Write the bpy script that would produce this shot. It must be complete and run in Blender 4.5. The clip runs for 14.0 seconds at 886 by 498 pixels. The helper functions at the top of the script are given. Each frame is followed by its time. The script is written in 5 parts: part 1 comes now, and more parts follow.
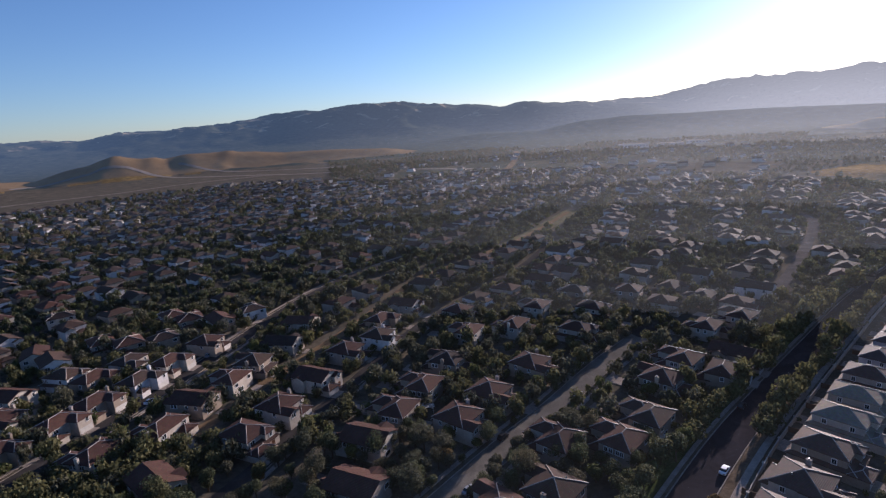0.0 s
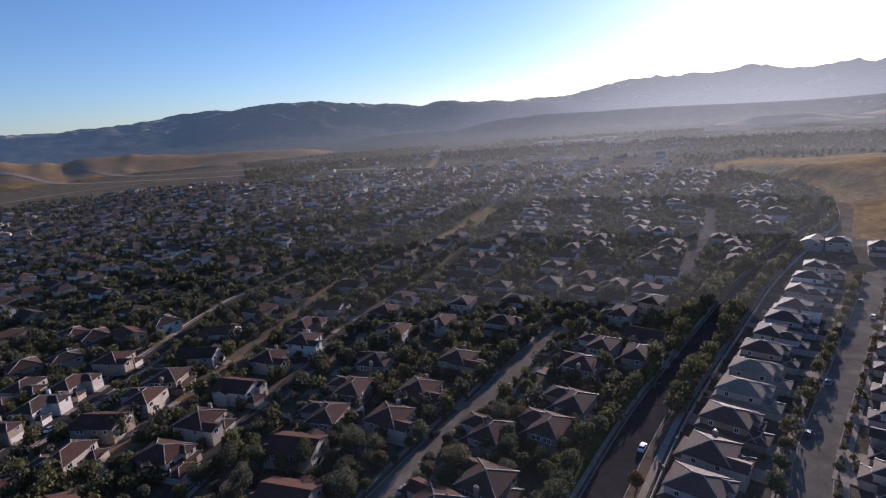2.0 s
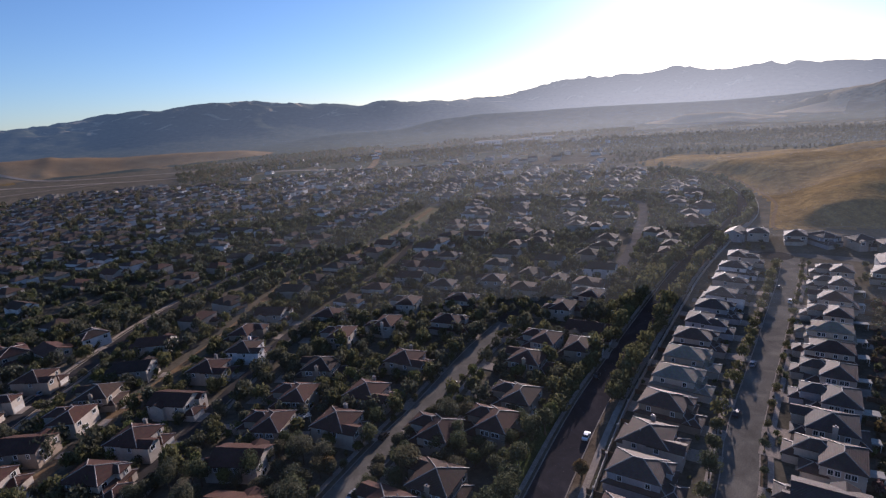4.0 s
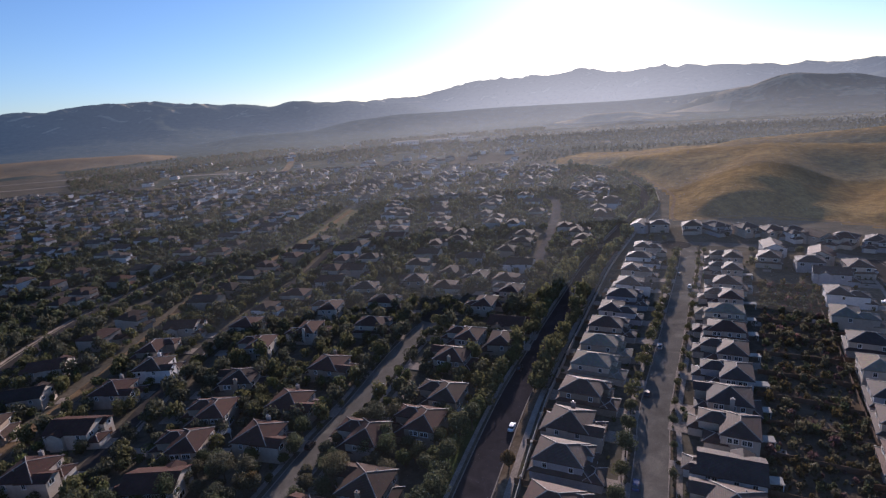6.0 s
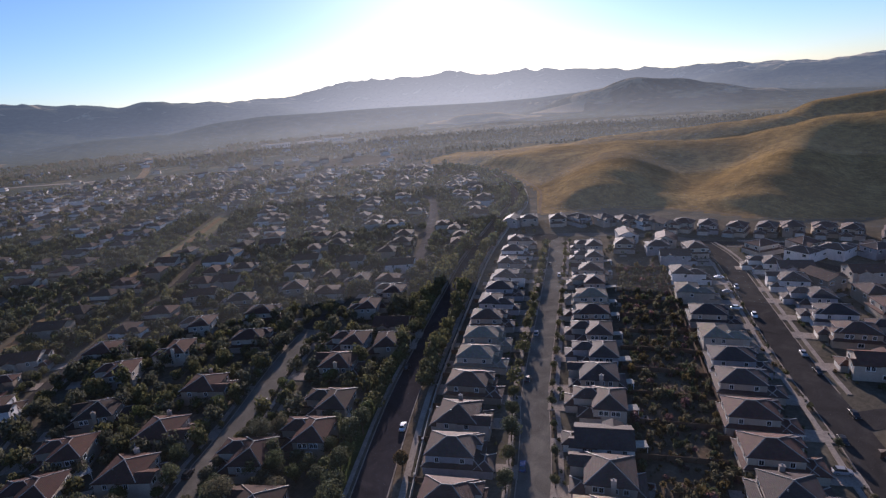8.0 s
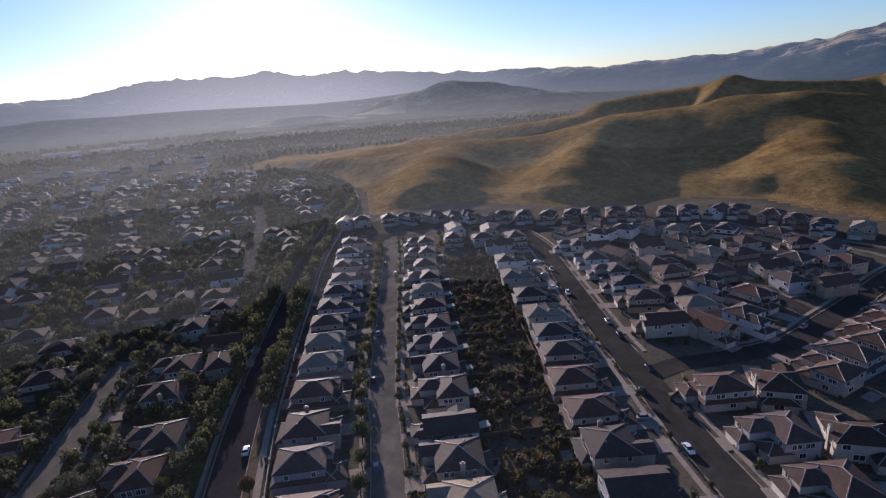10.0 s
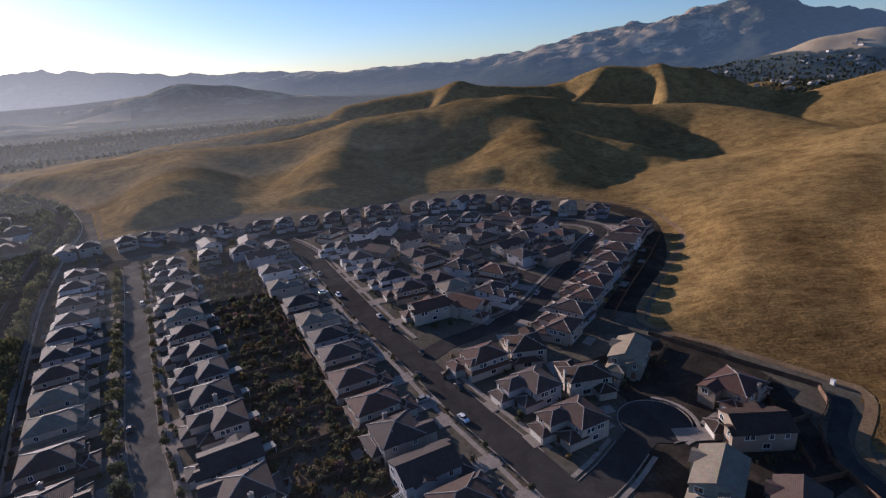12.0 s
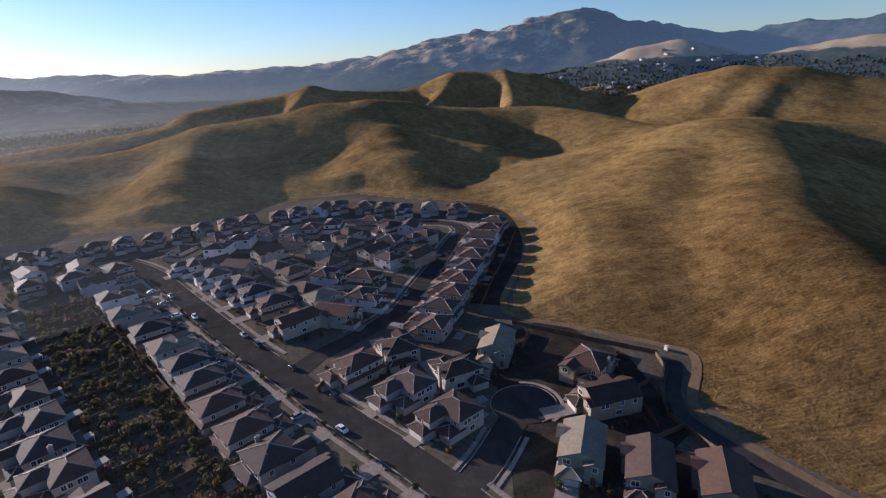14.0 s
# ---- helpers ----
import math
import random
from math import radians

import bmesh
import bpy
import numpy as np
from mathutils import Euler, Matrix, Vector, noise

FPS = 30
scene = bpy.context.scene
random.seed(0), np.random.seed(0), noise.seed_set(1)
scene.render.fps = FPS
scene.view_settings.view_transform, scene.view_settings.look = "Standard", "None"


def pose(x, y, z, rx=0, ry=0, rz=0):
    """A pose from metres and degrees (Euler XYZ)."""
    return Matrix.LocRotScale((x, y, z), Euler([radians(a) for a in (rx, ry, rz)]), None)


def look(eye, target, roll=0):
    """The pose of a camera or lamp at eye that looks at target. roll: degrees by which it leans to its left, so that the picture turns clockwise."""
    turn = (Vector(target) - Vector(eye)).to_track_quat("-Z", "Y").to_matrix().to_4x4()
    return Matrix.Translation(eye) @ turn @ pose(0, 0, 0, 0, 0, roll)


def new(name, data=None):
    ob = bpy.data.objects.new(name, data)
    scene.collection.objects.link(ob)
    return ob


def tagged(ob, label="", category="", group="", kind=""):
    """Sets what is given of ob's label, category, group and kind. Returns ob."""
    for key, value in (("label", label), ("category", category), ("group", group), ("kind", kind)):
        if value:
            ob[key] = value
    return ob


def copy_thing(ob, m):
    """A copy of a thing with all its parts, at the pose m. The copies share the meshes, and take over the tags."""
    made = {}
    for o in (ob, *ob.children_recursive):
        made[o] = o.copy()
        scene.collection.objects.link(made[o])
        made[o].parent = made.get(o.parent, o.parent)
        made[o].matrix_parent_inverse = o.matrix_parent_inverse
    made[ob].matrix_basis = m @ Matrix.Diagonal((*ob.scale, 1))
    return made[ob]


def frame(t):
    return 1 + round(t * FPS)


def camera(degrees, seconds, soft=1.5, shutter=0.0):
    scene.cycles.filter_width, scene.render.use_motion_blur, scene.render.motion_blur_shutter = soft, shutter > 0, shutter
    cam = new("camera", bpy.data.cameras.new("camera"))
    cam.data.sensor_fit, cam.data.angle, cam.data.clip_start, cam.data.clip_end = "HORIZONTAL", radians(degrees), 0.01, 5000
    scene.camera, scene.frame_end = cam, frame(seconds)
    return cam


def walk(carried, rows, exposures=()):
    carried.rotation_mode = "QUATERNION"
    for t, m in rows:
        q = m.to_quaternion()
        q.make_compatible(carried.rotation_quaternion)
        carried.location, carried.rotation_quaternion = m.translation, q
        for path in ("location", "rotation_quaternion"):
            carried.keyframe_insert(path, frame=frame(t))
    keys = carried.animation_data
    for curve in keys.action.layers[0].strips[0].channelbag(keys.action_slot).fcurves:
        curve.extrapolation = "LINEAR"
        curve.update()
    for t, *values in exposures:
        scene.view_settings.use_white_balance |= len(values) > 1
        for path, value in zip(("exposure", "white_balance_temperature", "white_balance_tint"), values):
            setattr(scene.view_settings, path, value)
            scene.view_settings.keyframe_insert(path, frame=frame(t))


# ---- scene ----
# ---------------------------------------------------------------- camera
EYE_Z = 95.0
cam = camera(78.6, 14.0, soft=1.3)
# seconds, pitch, roll, yaw: the drone hovers on one spot and turns to its right
TURN = [
    (0.0, -13.200, 4.000, 0.000), (0.5, -13.319, 4.027, -1.611), (1.0, -13.505, 4.160, -3.865),
    (1.5, -13.684, 4.285, -6.261), (2.0, -13.852, 4.323, -8.283), (4.5, -14.455, 4.482, -16.043),
    (5.0, -14.593, 4.504, -17.912), (5.5, -14.766, 4.490, -20.256), (6.0, -14.960, 4.563, -23.098),
    (6.5, -15.207, 4.556, -26.244), (7.0, -15.408, 4.536, -29.331), (9.5, -16.712, 4.165, -48.933),
    (10.0, -17.022, 4.073, -54.138), (10.5, -17.330, 3.866, -59.957), (11.0, -17.665, 3.736, -66.013),
    (11.5, -17.960, 3.559, -72.508), (12.0, -18.291, 3.391, -79.644), (12.5, -18.561, 3.223, -86.111),
    (13.0, -18.673, 3.111, -89.797), (13.5, -18.700, 3.013, -92.549), (14.0, -18.669, 3.004, -94.382)]
EXPOSURES = [(0.0, 0.96, 5330, 24), (7.0, 0.98, 5330, 24), (9.5, 0.90, 5330, 24), (12.5, 0.80, 5330, 22), (14.0, 1.0, 5330, 20)]
walk(cam, [(t, pose(0, 0, EYE_Z, 90 + p, r, y)) for t, p, r, y in TURN], EXPOSURES)

# ---------------------------------------------------------------- daylight
SUN_AZ, SUN_EL = 37.0, 12.6      # degrees from +y towards +x, and above the horizon
world = bpy.data.worlds.new("world")
scene.world = world
world.use_nodes = True
wn = world.node_tree.nodes
sky = wn.new("ShaderNodeTexSky")
sky.sky_type, sky.sun_disc = "NISHITA", False
sky.sun_elevation, sky.sun_rotation = radians(SUN_EL), radians(SUN_AZ)
sky.air_density, sky.dust_density, sky.ozone_density = 0.9, 0.2, 3.0
wn["Background"].inputs["Strength"].default_value = 0.061
world.node_tree.links.new(sky.outputs[0], wn["Background"].inputs["Color"])
sun = new("sun", bpy.data.lights.new("sun", "SUN"))
sun.data.energy, sun.data.angle, sun.data.color = 4.3, radians(0.6), (1.0, 0.81, 0.60)
sa, se = radians(SUN_AZ), radians(SUN_EL)
sun.matrix_world = look((0, 0, 500), (-math.sin(sa) * math.cos(se), -math.cos(sa) * math.cos(se), 500 - math.sin(se)))

# ---------------------------------------------------------------- materials
def shader(name, rough=0.9, metal=0.0, spec=0.3):
    """A new material with its principled node, and a function that adds nodes to it."""
    m = bpy.data.materials.new(name)
    m.use_nodes = True
    nt = m.node_tree
    bsdf = nt.nodes["Principled BSDF"]
    bsdf.inputs["Roughness"].default_value, bsdf.inputs["Metallic"].default_value = rough, metal
    bsdf.inputs["Specular IOR Level"].default_value = spec

    def node(kind, ins=None, **props):
        n = nt.nodes.new(kind)
        for k, v in props.items():
            setattr(n, k, v)
        for k, v in (ins or {}).items():
            if hasattr(v, "is_output"):
                nt.links.new(v, n.inputs[k])
            else:
                n.inputs[k].default_value = v
        return n
    return m, bsdf, node, nt.links.new


def ramp(node, fac, stops):
    r = node("ShaderNodeValToRGB", {"Fac": fac})
    el = r.color_ramp.elements
    while len(el) < len(stops):
        el.new(0.5)
    for e, (p, c) in zip(el, stops):
        e.position, e.color = p, (*c, 1)
    return r.outputs["Color"]


def coords(node):
    return node("ShaderNodeNewGeometry").outputs["Position"]


def noisy(node, vec, scale, detail=4.0, rough=0.55, dist=0.0):
    return node("ShaderNodeTexNoise", {"Vector": vec, "Scale": scale, "Detail": detail, "Roughness": rough, "Distortion": dist}).outputs["Fac"]


def mixed(node, fac, a, b, mode="MIX"):
    n = node("ShaderNodeMix", None, data_type="RGBA", blend_type=mode)
    for key, v in ((0, fac), (6, a), (7, b)):
        if hasattr(v, "is_output"):
            n.id_data.links.new(v, n.inputs[key])
        else:
            n.inputs[key].default_value = v if key == 0 else (*v, 1)
    return n.outputs[2]


def bumped(node, link, bsdf, height, strength, distance):
    b = node("ShaderNodeBump", {"Height": height, "Strength": strength, "Distance": distance})
    link(b.outputs[0], bsdf.inputs["Normal"])


def grass_material():
    m, bsdf, node, link = shader("dry_grass", 0.95, 0, 0.0)
    p = coords(node)
    broad = noisy(node, p, 0.012, 5, 0.6, 0.6)
    patch = noisy(node, p, 0.09, 6, 0.62, 0.3)
    fine = noisy(node, p, 0.9, 4, 0.7)
    a = ramp(node, broad, [(0.3, (0.175, 0.118, 0.051)), (0.5, (0.268, 0.183, 0.078)), (0.72, (0.37, 0.26, 0.115))])
    b = ramp(node, patch, [(0.3, (0.62, 0.6, 0.58)), (0.5, (0.95, 0.94, 0.92)), (0.7, (1.2, 1.18, 1.12))])
    tuft = noisy(node, node("ShaderNodeVectorMath", {0: p, 1: (1.0, 0.45, 1.0)}, operation="MULTIPLY").outputs[0], 0.34, 5, 0.72, 0.4)
    c = mixed(node, 1.0, ramp(node, fine, [(0.3, (0.62, 0.6, 0.57)), (0.62, (1.14, 1.12, 1.07))]), ramp(node, tuft, [(0.32, (0.62, 0.6, 0.57)), (0.62, (1.2, 1.18, 1.12))]), "MULTIPLY")
    col = mixed(node, 1.0, mixed(node, 1.0, a, b, "MULTIPLY"), c, "MULTIPLY")
    # the strip along the houses is ploughed each year against fire
    off = node("ShaderNodeVectorMath", {0: p, 1: (165, -135, 0)}, operation="SUBTRACT").outputs[0]
    flat = node("ShaderNodeVectorMath", {0: off, 1: (0.8, 1.1, 0)}, operation="MULTIPLY").outputs[0]
    away = node("ShaderNodeVectorMath", {0: flat}, operation="LENGTH").outputs["Value"]
    wander = node("ShaderNodeMath", {0: noisy(node, p, 0.025, 5, 0.7), 1: 130.0, 2: away}, operation="MULTIPLY_ADD").outputs[0]
    ploughed = node("ShaderNodeMapRange", {0: wander, 1: 115, 2: 195, 3: 1.0, 4: 0.0}, clamp=True).outputs[0]
    furrow = node("ShaderNodeTexWave", {"Vector": p, "Scale": 0.22, "Distortion": 9.0, "Detail": 4.0, "Detail Scale": 0.7}).outputs["Fac"]
    bare = ramp(node, furrow, [(0.2, (0.52, 0.49, 0.49)), (0.8, (0.62, 0.58, 0.56))])
    col = mixed(node, ploughed, col, mixed(node, 1.0, col, bare, "MULTIPLY"))
    link(col, bsdf.inputs["Base Color"])
    bumped(node, link, bsdf, node("ShaderNodeMath", {0: tuft, 1: 1.6, 2: fine}, operation="MULTIPLY_ADD").outputs[0], 0.8, 0.6)
    return m


def plain_material(name, stops, scale, rough=0.95, fine=0.6, bump=0.3):
    """Two scales of patches between the given colours."""
    m, bsdf, node, link = shader(name, rough, 0, 0.0)
    p = coords(node)
    a = ramp(node, noisy(node, p, scale, 5, 0.6, 0.4), stops)
    f = noisy(node, p, fine, 5, 0.7)
    c = ramp(node, f, [(0.3, (0.65, 0.65, 0.65)), (0.7, (1.25, 1.25, 1.25))])
    link(mixed(node, 1.0, a, c, "MULTIPLY"), bsdf.inputs["Base Color"])
    bumped(node, link, bsdf, f, bump, 0.3)
    return m


GRASS = grass_material()
SOIL = plain_material("garden_soil", [(0.3, (0.075, 0.066, 0.05)), (0.5, (0.115, 0.098, 0.072)), (0.7, (0.17, 0.14, 0.10))], 0.05)
WOODS = plain_material("valley_woodland", [(0.35, (0.04, 0.046, 0.032)), (0.52, (0.066, 0.068, 0.045)), (0.64, (0.16, 0.13, 0.08))], 0.008, fine=0.05)


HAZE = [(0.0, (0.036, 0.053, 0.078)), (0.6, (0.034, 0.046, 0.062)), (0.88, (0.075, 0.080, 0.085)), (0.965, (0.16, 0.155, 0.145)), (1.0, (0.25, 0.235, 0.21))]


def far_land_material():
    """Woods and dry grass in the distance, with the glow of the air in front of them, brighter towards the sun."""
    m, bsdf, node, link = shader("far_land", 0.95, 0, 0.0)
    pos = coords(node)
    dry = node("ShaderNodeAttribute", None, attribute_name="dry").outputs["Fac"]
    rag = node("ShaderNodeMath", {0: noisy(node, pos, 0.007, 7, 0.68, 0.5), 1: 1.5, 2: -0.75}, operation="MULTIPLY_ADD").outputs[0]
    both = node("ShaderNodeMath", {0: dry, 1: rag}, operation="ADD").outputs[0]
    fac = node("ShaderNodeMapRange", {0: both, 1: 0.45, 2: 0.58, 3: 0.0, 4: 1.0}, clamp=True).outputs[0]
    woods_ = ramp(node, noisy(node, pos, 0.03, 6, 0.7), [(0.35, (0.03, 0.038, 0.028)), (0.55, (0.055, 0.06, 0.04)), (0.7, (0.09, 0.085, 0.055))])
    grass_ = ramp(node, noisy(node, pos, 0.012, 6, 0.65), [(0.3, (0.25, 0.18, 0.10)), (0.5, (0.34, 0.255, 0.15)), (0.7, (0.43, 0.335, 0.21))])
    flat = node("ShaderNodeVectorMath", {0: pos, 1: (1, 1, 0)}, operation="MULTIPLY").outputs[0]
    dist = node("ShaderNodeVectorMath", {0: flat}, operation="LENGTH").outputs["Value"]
    # share of the lighter grass colour: grows with distance and eastwards
    paler = node("ShaderNodeMapRange", {0: dist, 1: 1950, 2: 2150, 3: 0.0, 4: 1.0}, clamp=True).outputs[0]
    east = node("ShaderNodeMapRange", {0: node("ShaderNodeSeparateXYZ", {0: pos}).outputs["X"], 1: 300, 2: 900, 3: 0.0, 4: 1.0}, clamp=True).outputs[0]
    paler = node("ShaderNodeMath", {0: paler, 1: east}, operation="MAXIMUM").outputs[0]
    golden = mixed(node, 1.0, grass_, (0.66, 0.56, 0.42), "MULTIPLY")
    link(mixed(node, fac, woods_, mixed(node, paler, golden, grass_)), bsdf.inputs["Base Color"])
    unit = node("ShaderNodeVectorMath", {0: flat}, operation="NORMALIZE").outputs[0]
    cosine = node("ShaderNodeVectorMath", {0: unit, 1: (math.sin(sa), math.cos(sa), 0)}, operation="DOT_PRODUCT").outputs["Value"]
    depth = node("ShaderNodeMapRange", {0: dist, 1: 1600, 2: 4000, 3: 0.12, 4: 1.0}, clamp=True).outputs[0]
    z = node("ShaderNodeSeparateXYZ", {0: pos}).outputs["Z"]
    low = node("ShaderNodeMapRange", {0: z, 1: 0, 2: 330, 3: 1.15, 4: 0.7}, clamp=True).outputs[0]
    # haze is put into the surface as emission
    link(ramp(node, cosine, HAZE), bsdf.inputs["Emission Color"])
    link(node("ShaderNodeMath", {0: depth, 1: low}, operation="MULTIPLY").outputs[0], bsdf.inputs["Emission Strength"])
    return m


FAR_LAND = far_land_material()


def painted(name, rgb, spread=0.12, rough=0.9, scale=0.5, bump=0.15, spec=0.08):
    """A worn plain surface: one colour, stained at two scales, a little different on each object."""
    m, bsdf, node, link = shader(name, rough, 0, spec)
    p = node("ShaderNodeTexCoord").outputs["Object"]
    rnd = node("ShaderNodeObjectInfo").outputs["Random"]
    stain = noisy(node, p, scale, 5, 0.6, 0.5)
    grain = noisy(node, p, scale * 12, 3, 0.6)
    tone = ramp(node, rnd, [(0.0, (1 - spread,) * 3), (1.0, (1 + spread,) * 3)])
    a = ramp(node, stain, [(0.3, tuple(c * 0.78 for c in rgb)), (0.65, rgb)])
    b = ramp(node, grain, [(0.3, (0.86,) * 3), (0.7, (1.08,) * 3)])
    link(mixed(node, 1.0, mixed(node, 1.0, a, b, "MULTIPLY"), tone, "MULTIPLY"), bsdf.inputs["Base Color"])
    bumped(node, link, bsdf, grain, bump, 0.02)
    return m


def tiled(name, rgb, rough=0.85, spec=0.03):
    """Roof tiles in courses: rows of relief, mottled tile by tile."""
    m, bsdf, node, link = shader(name, rough, 0, spec)
    p = node("ShaderNodeTexCoord").outputs["Object"]
    rnd = node("ShaderNodeObjectInfo").outputs["Random"]
    xyz = node("ShaderNodeSeparateXYZ", {"Vector": p})
    rows = node("ShaderNodeMath", {0: xyz.outputs["Z"], 1: 42.0}, operation="MULTIPLY").outputs[0]
    wave = node("ShaderNodeMath", {0: rows}, operation="SINE").outputs[0]
    cells = node("ShaderNodeTexVoronoi", {"Vector": p, "Scale": 2.6}).outputs["Color"]
    weather = noisy(node, p, 0.35, 5, 0.6, 0.6)
    a = ramp(node, weather, [(0.3, tuple(c * 0.72 for c in rgb)), (0.68, tuple(c * 1.08 for c in rgb))])
    b = mixed(node, 0.22, (1, 1, 1), cells, "MULTIPLY")
    tone = ramp(node, rnd, [(0.0, (0.78, 0.8, 0.84)), (0.5, (1, 1, 1)), (1.0, (1.2, 1.14, 1.06))])
    link(mixed(node, 1.0, mixed(node, 1.0, a, b, "MULTIPLY"), tone, "MULTIPLY"), bsdf.inputs["Base Color"])
    bumped(node, link, bsdf, wave, 0.35, 0.05)
    return m


def leafy(name, dark, light):
    m, bsdf, node, link = shader(name, 0.8, 0, 0.1)
    isl = node("ShaderNodeNewGeometry").outputs["Random Per Island"]
    rnd = node("ShaderNodeObjectInfo").outputs["Random"]
    a = ramp(node, isl, [(0.0, dark), (0.7, light), (1.0, tuple(c * 1.1 for c in light))])
    tone = ramp(node, rnd, [(0.0, (0.7, 0.78, 0.75)), (0.6, (1, 1, 1)), (1.0, (1.2, 1.08, 0.9))])
    col = mixed(node, 1.0, a, tone, "MULTIPLY")
    link(col, bsdf.inputs["Base Color"])
    tr = node("ShaderNodeBsdfTranslucent", {"Color": col})
    mix = node("ShaderNodeMixShader", {0: 0.36, 1: bsdf.outputs[0], 2: tr.outputs[0]})
    link(mix.outputs[0], m.node_tree.nodes["Material Output"].inputs["Surface"])
    return m


def asphalt_material(name, k, warm=1.0, rough=0.9, spec=0.0):
    m, bsdf, node, link = shader(name, rough, 0, spec)
    p = coords(node)
    broad, fine = noisy(node, p, 0.12, 5, 0.6, 0.8), noisy(node, p, 3.0, 3, 0.7)
    a = ramp(node, broad, [(0.3, (0.056 * k, 0.05 * k, 0.046 * k / warm)), (0.55, (0.08 * k, 0.071 * k, 0.065 * k / warm)), (0.75, (0.115 * k, 0.102 * k, 0.09 * k / warm))])
    b = ramp(node, fine, [(0.3, (0.8,) * 3), (0.7, (1.15,) * 3)])
    link(mixed(node, 1.0, a, b, "MULTIPLY"), bsdf.inputs["Base Color"])
    bumped(node, link, bsdf, fine, 0.3, 0.02)
    return m


def simple(name, rgb, rough=0.5, metal=0.0, spec=0.5):
    m, bsdf, node, link = shader(name, rough, metal, spec)
    bsdf.inputs["Base Color"].default_value = (*rgb, 1)
    return m


STUCCO = {"cream": painted("cream_stucco", (0.46, 0.40, 0.33)), "white": painted("white_stucco", (0.68, 0.64, 0.61)),
          "tan": painted("tan_stucco", (0.34, 0.27, 0.205)), "grey": painted("grey_stucco", (0.40, 0.38, 0.385)),
          "olive": painted("olive_stucco", (0.30, 0.29, 0.23)), "beige": painted("beige_stucco", (0.42, 0.355, 0.295))}
TILES = {"terracotta": tiled("terracotta_tiles", (0.095, 0.053, 0.041), 0.82, 0.05), "brown": tiled("brown_tiles", (0.075, 0.052, 0.042), 0.82, 0.05),
         "grey": tiled("grey_tiles", (0.082, 0.062, 0.056), 0.72, 0.12), "dark": tiled("slate_tiles", (0.05, 0.046, 0.046), 0.72, 0.12), "sand": tiled("sand_tiles", (0.27, 0.225, 0.17), 0.8, 0.06),
         "taupe": tiled("taupe_tiles", (0.115, 0.073, 0.056), 0.72, 0.12), "ash": tiled("ash_tiles", (0.096, 0.07, 0.061), 0.72, 0.12), "russet": tiled("russet_tiles", (0.12, 0.066, 0.05), 0.72, 0.12)}
# roof tiles for the far plain, lightened in colour in place of haze
TILES["hazy_grey"], TILES["hazy_brown"] = tiled("hazy_grey_tiles", (0.115, 0.09, 0.075), 0.85, 0.04), tiled("hazy_brown_tiles", (0.10, 0.072, 0.06), 0.85, 0.04)
# ridge tiles coloured pale to hold the sun's glint along the roof edges
RIDGE_GLINT = painted("ridge_glint_tiles", (0.36, 0.31, 0.265), 0.15, 0.6, 1.0, spec=0.3)
# dark soil with the shade of houses put into its colour
SHADED_SOIL = plain_material("shaded_soil", [(0.3, (0.03, 0.024, 0.019)), (0.5, (0.045, 0.036, 0.028)), (0.72, (0.085, 0.066, 0.048))], 0.1, 0.95, 0.8, 0.5)
TRIM = painted("white_trim", (0.72, 0.71, 0.68), 0.05, 0.6)
GARAGE = painted("garage_door_paint", (0.55, 0.52, 0.47), 0.2, 0.6)
DOOR = painted("door_wood", (0.14, 0.07, 0.04), 0.3, 0.5)
GLASS = simple("window_glass", (0.02, 0.025, 0.03), 0.08, 0.0, 0.8)
# the boulevard's tree shade is put into the darker, bluish second tone
ASPHALT, SHADED_ASPHALT = asphalt_material("asphalt", 0.72), asphalt_material("shaded_asphalt", 0.5, 0.82)
# the row streets' sunlight is put into this lighter tone
SUNLIT_ASPHALT = asphalt_material("sunlit_asphalt", 2.0, 1.1)
# lighter tone for the far street
PALE_ASPHALT = asphalt_material("pale_asphalt", 1.5, 1.0, 0.9, 0.0)
CONCRETE = plain_material("concrete", [(0.3, (0.26, 0.215, 0.175)), (0.6, (0.34, 0.285, 0.235)), (0.8, (0.41, 0.35, 0.295))], 0.4, 0.85, 2.5, 0.15)
TRAIL = plain_material("trail_dirt", [(0.3, (0.16, 0.105, 0.06)), (0.6, (0.23, 0.155, 0.085)), (0.8, (0.3, 0.215, 0.13))], 0.15, 0.95, 1.5, 0.3)
LAWN = plain_material("lawn", [(0.3, (0.04, 0.055, 0.02)), (0.6, (0.07, 0.085, 0.03)), (0.8, (0.14, 0.12, 0.06))], 0.2, 0.95, 1.2, 0.5)
DRY_VERGE = plain_material("dry_verge", [(0.3, (0.10, 0.092, 0.05)), (0.55, (0.17, 0.15, 0.085)), (0.75, (0.25, 0.21, 0.125))], 0.08, 0.95, 0.8, 0.5)
MULCH = plain_material("planted_slope_soil", [(0.3, (0.08, 0.06, 0.04)), (0.55, (0.15, 0.112, 0.075)), (0.75, (0.24, 0.18, 0.12))], 0.12, 0.95, 1.0, 0.5)
FENCE = painted("fence_wood", (0.16, 0.10, 0.065), 0.2, 0.85)
MASONRY = painted("garden_wall_plaster", (0.45, 0.41, 0.35), 0.1, 0.9)
BARK = painted("bark", (0.12, 0.085, 0.06), 0.2, 0.95)
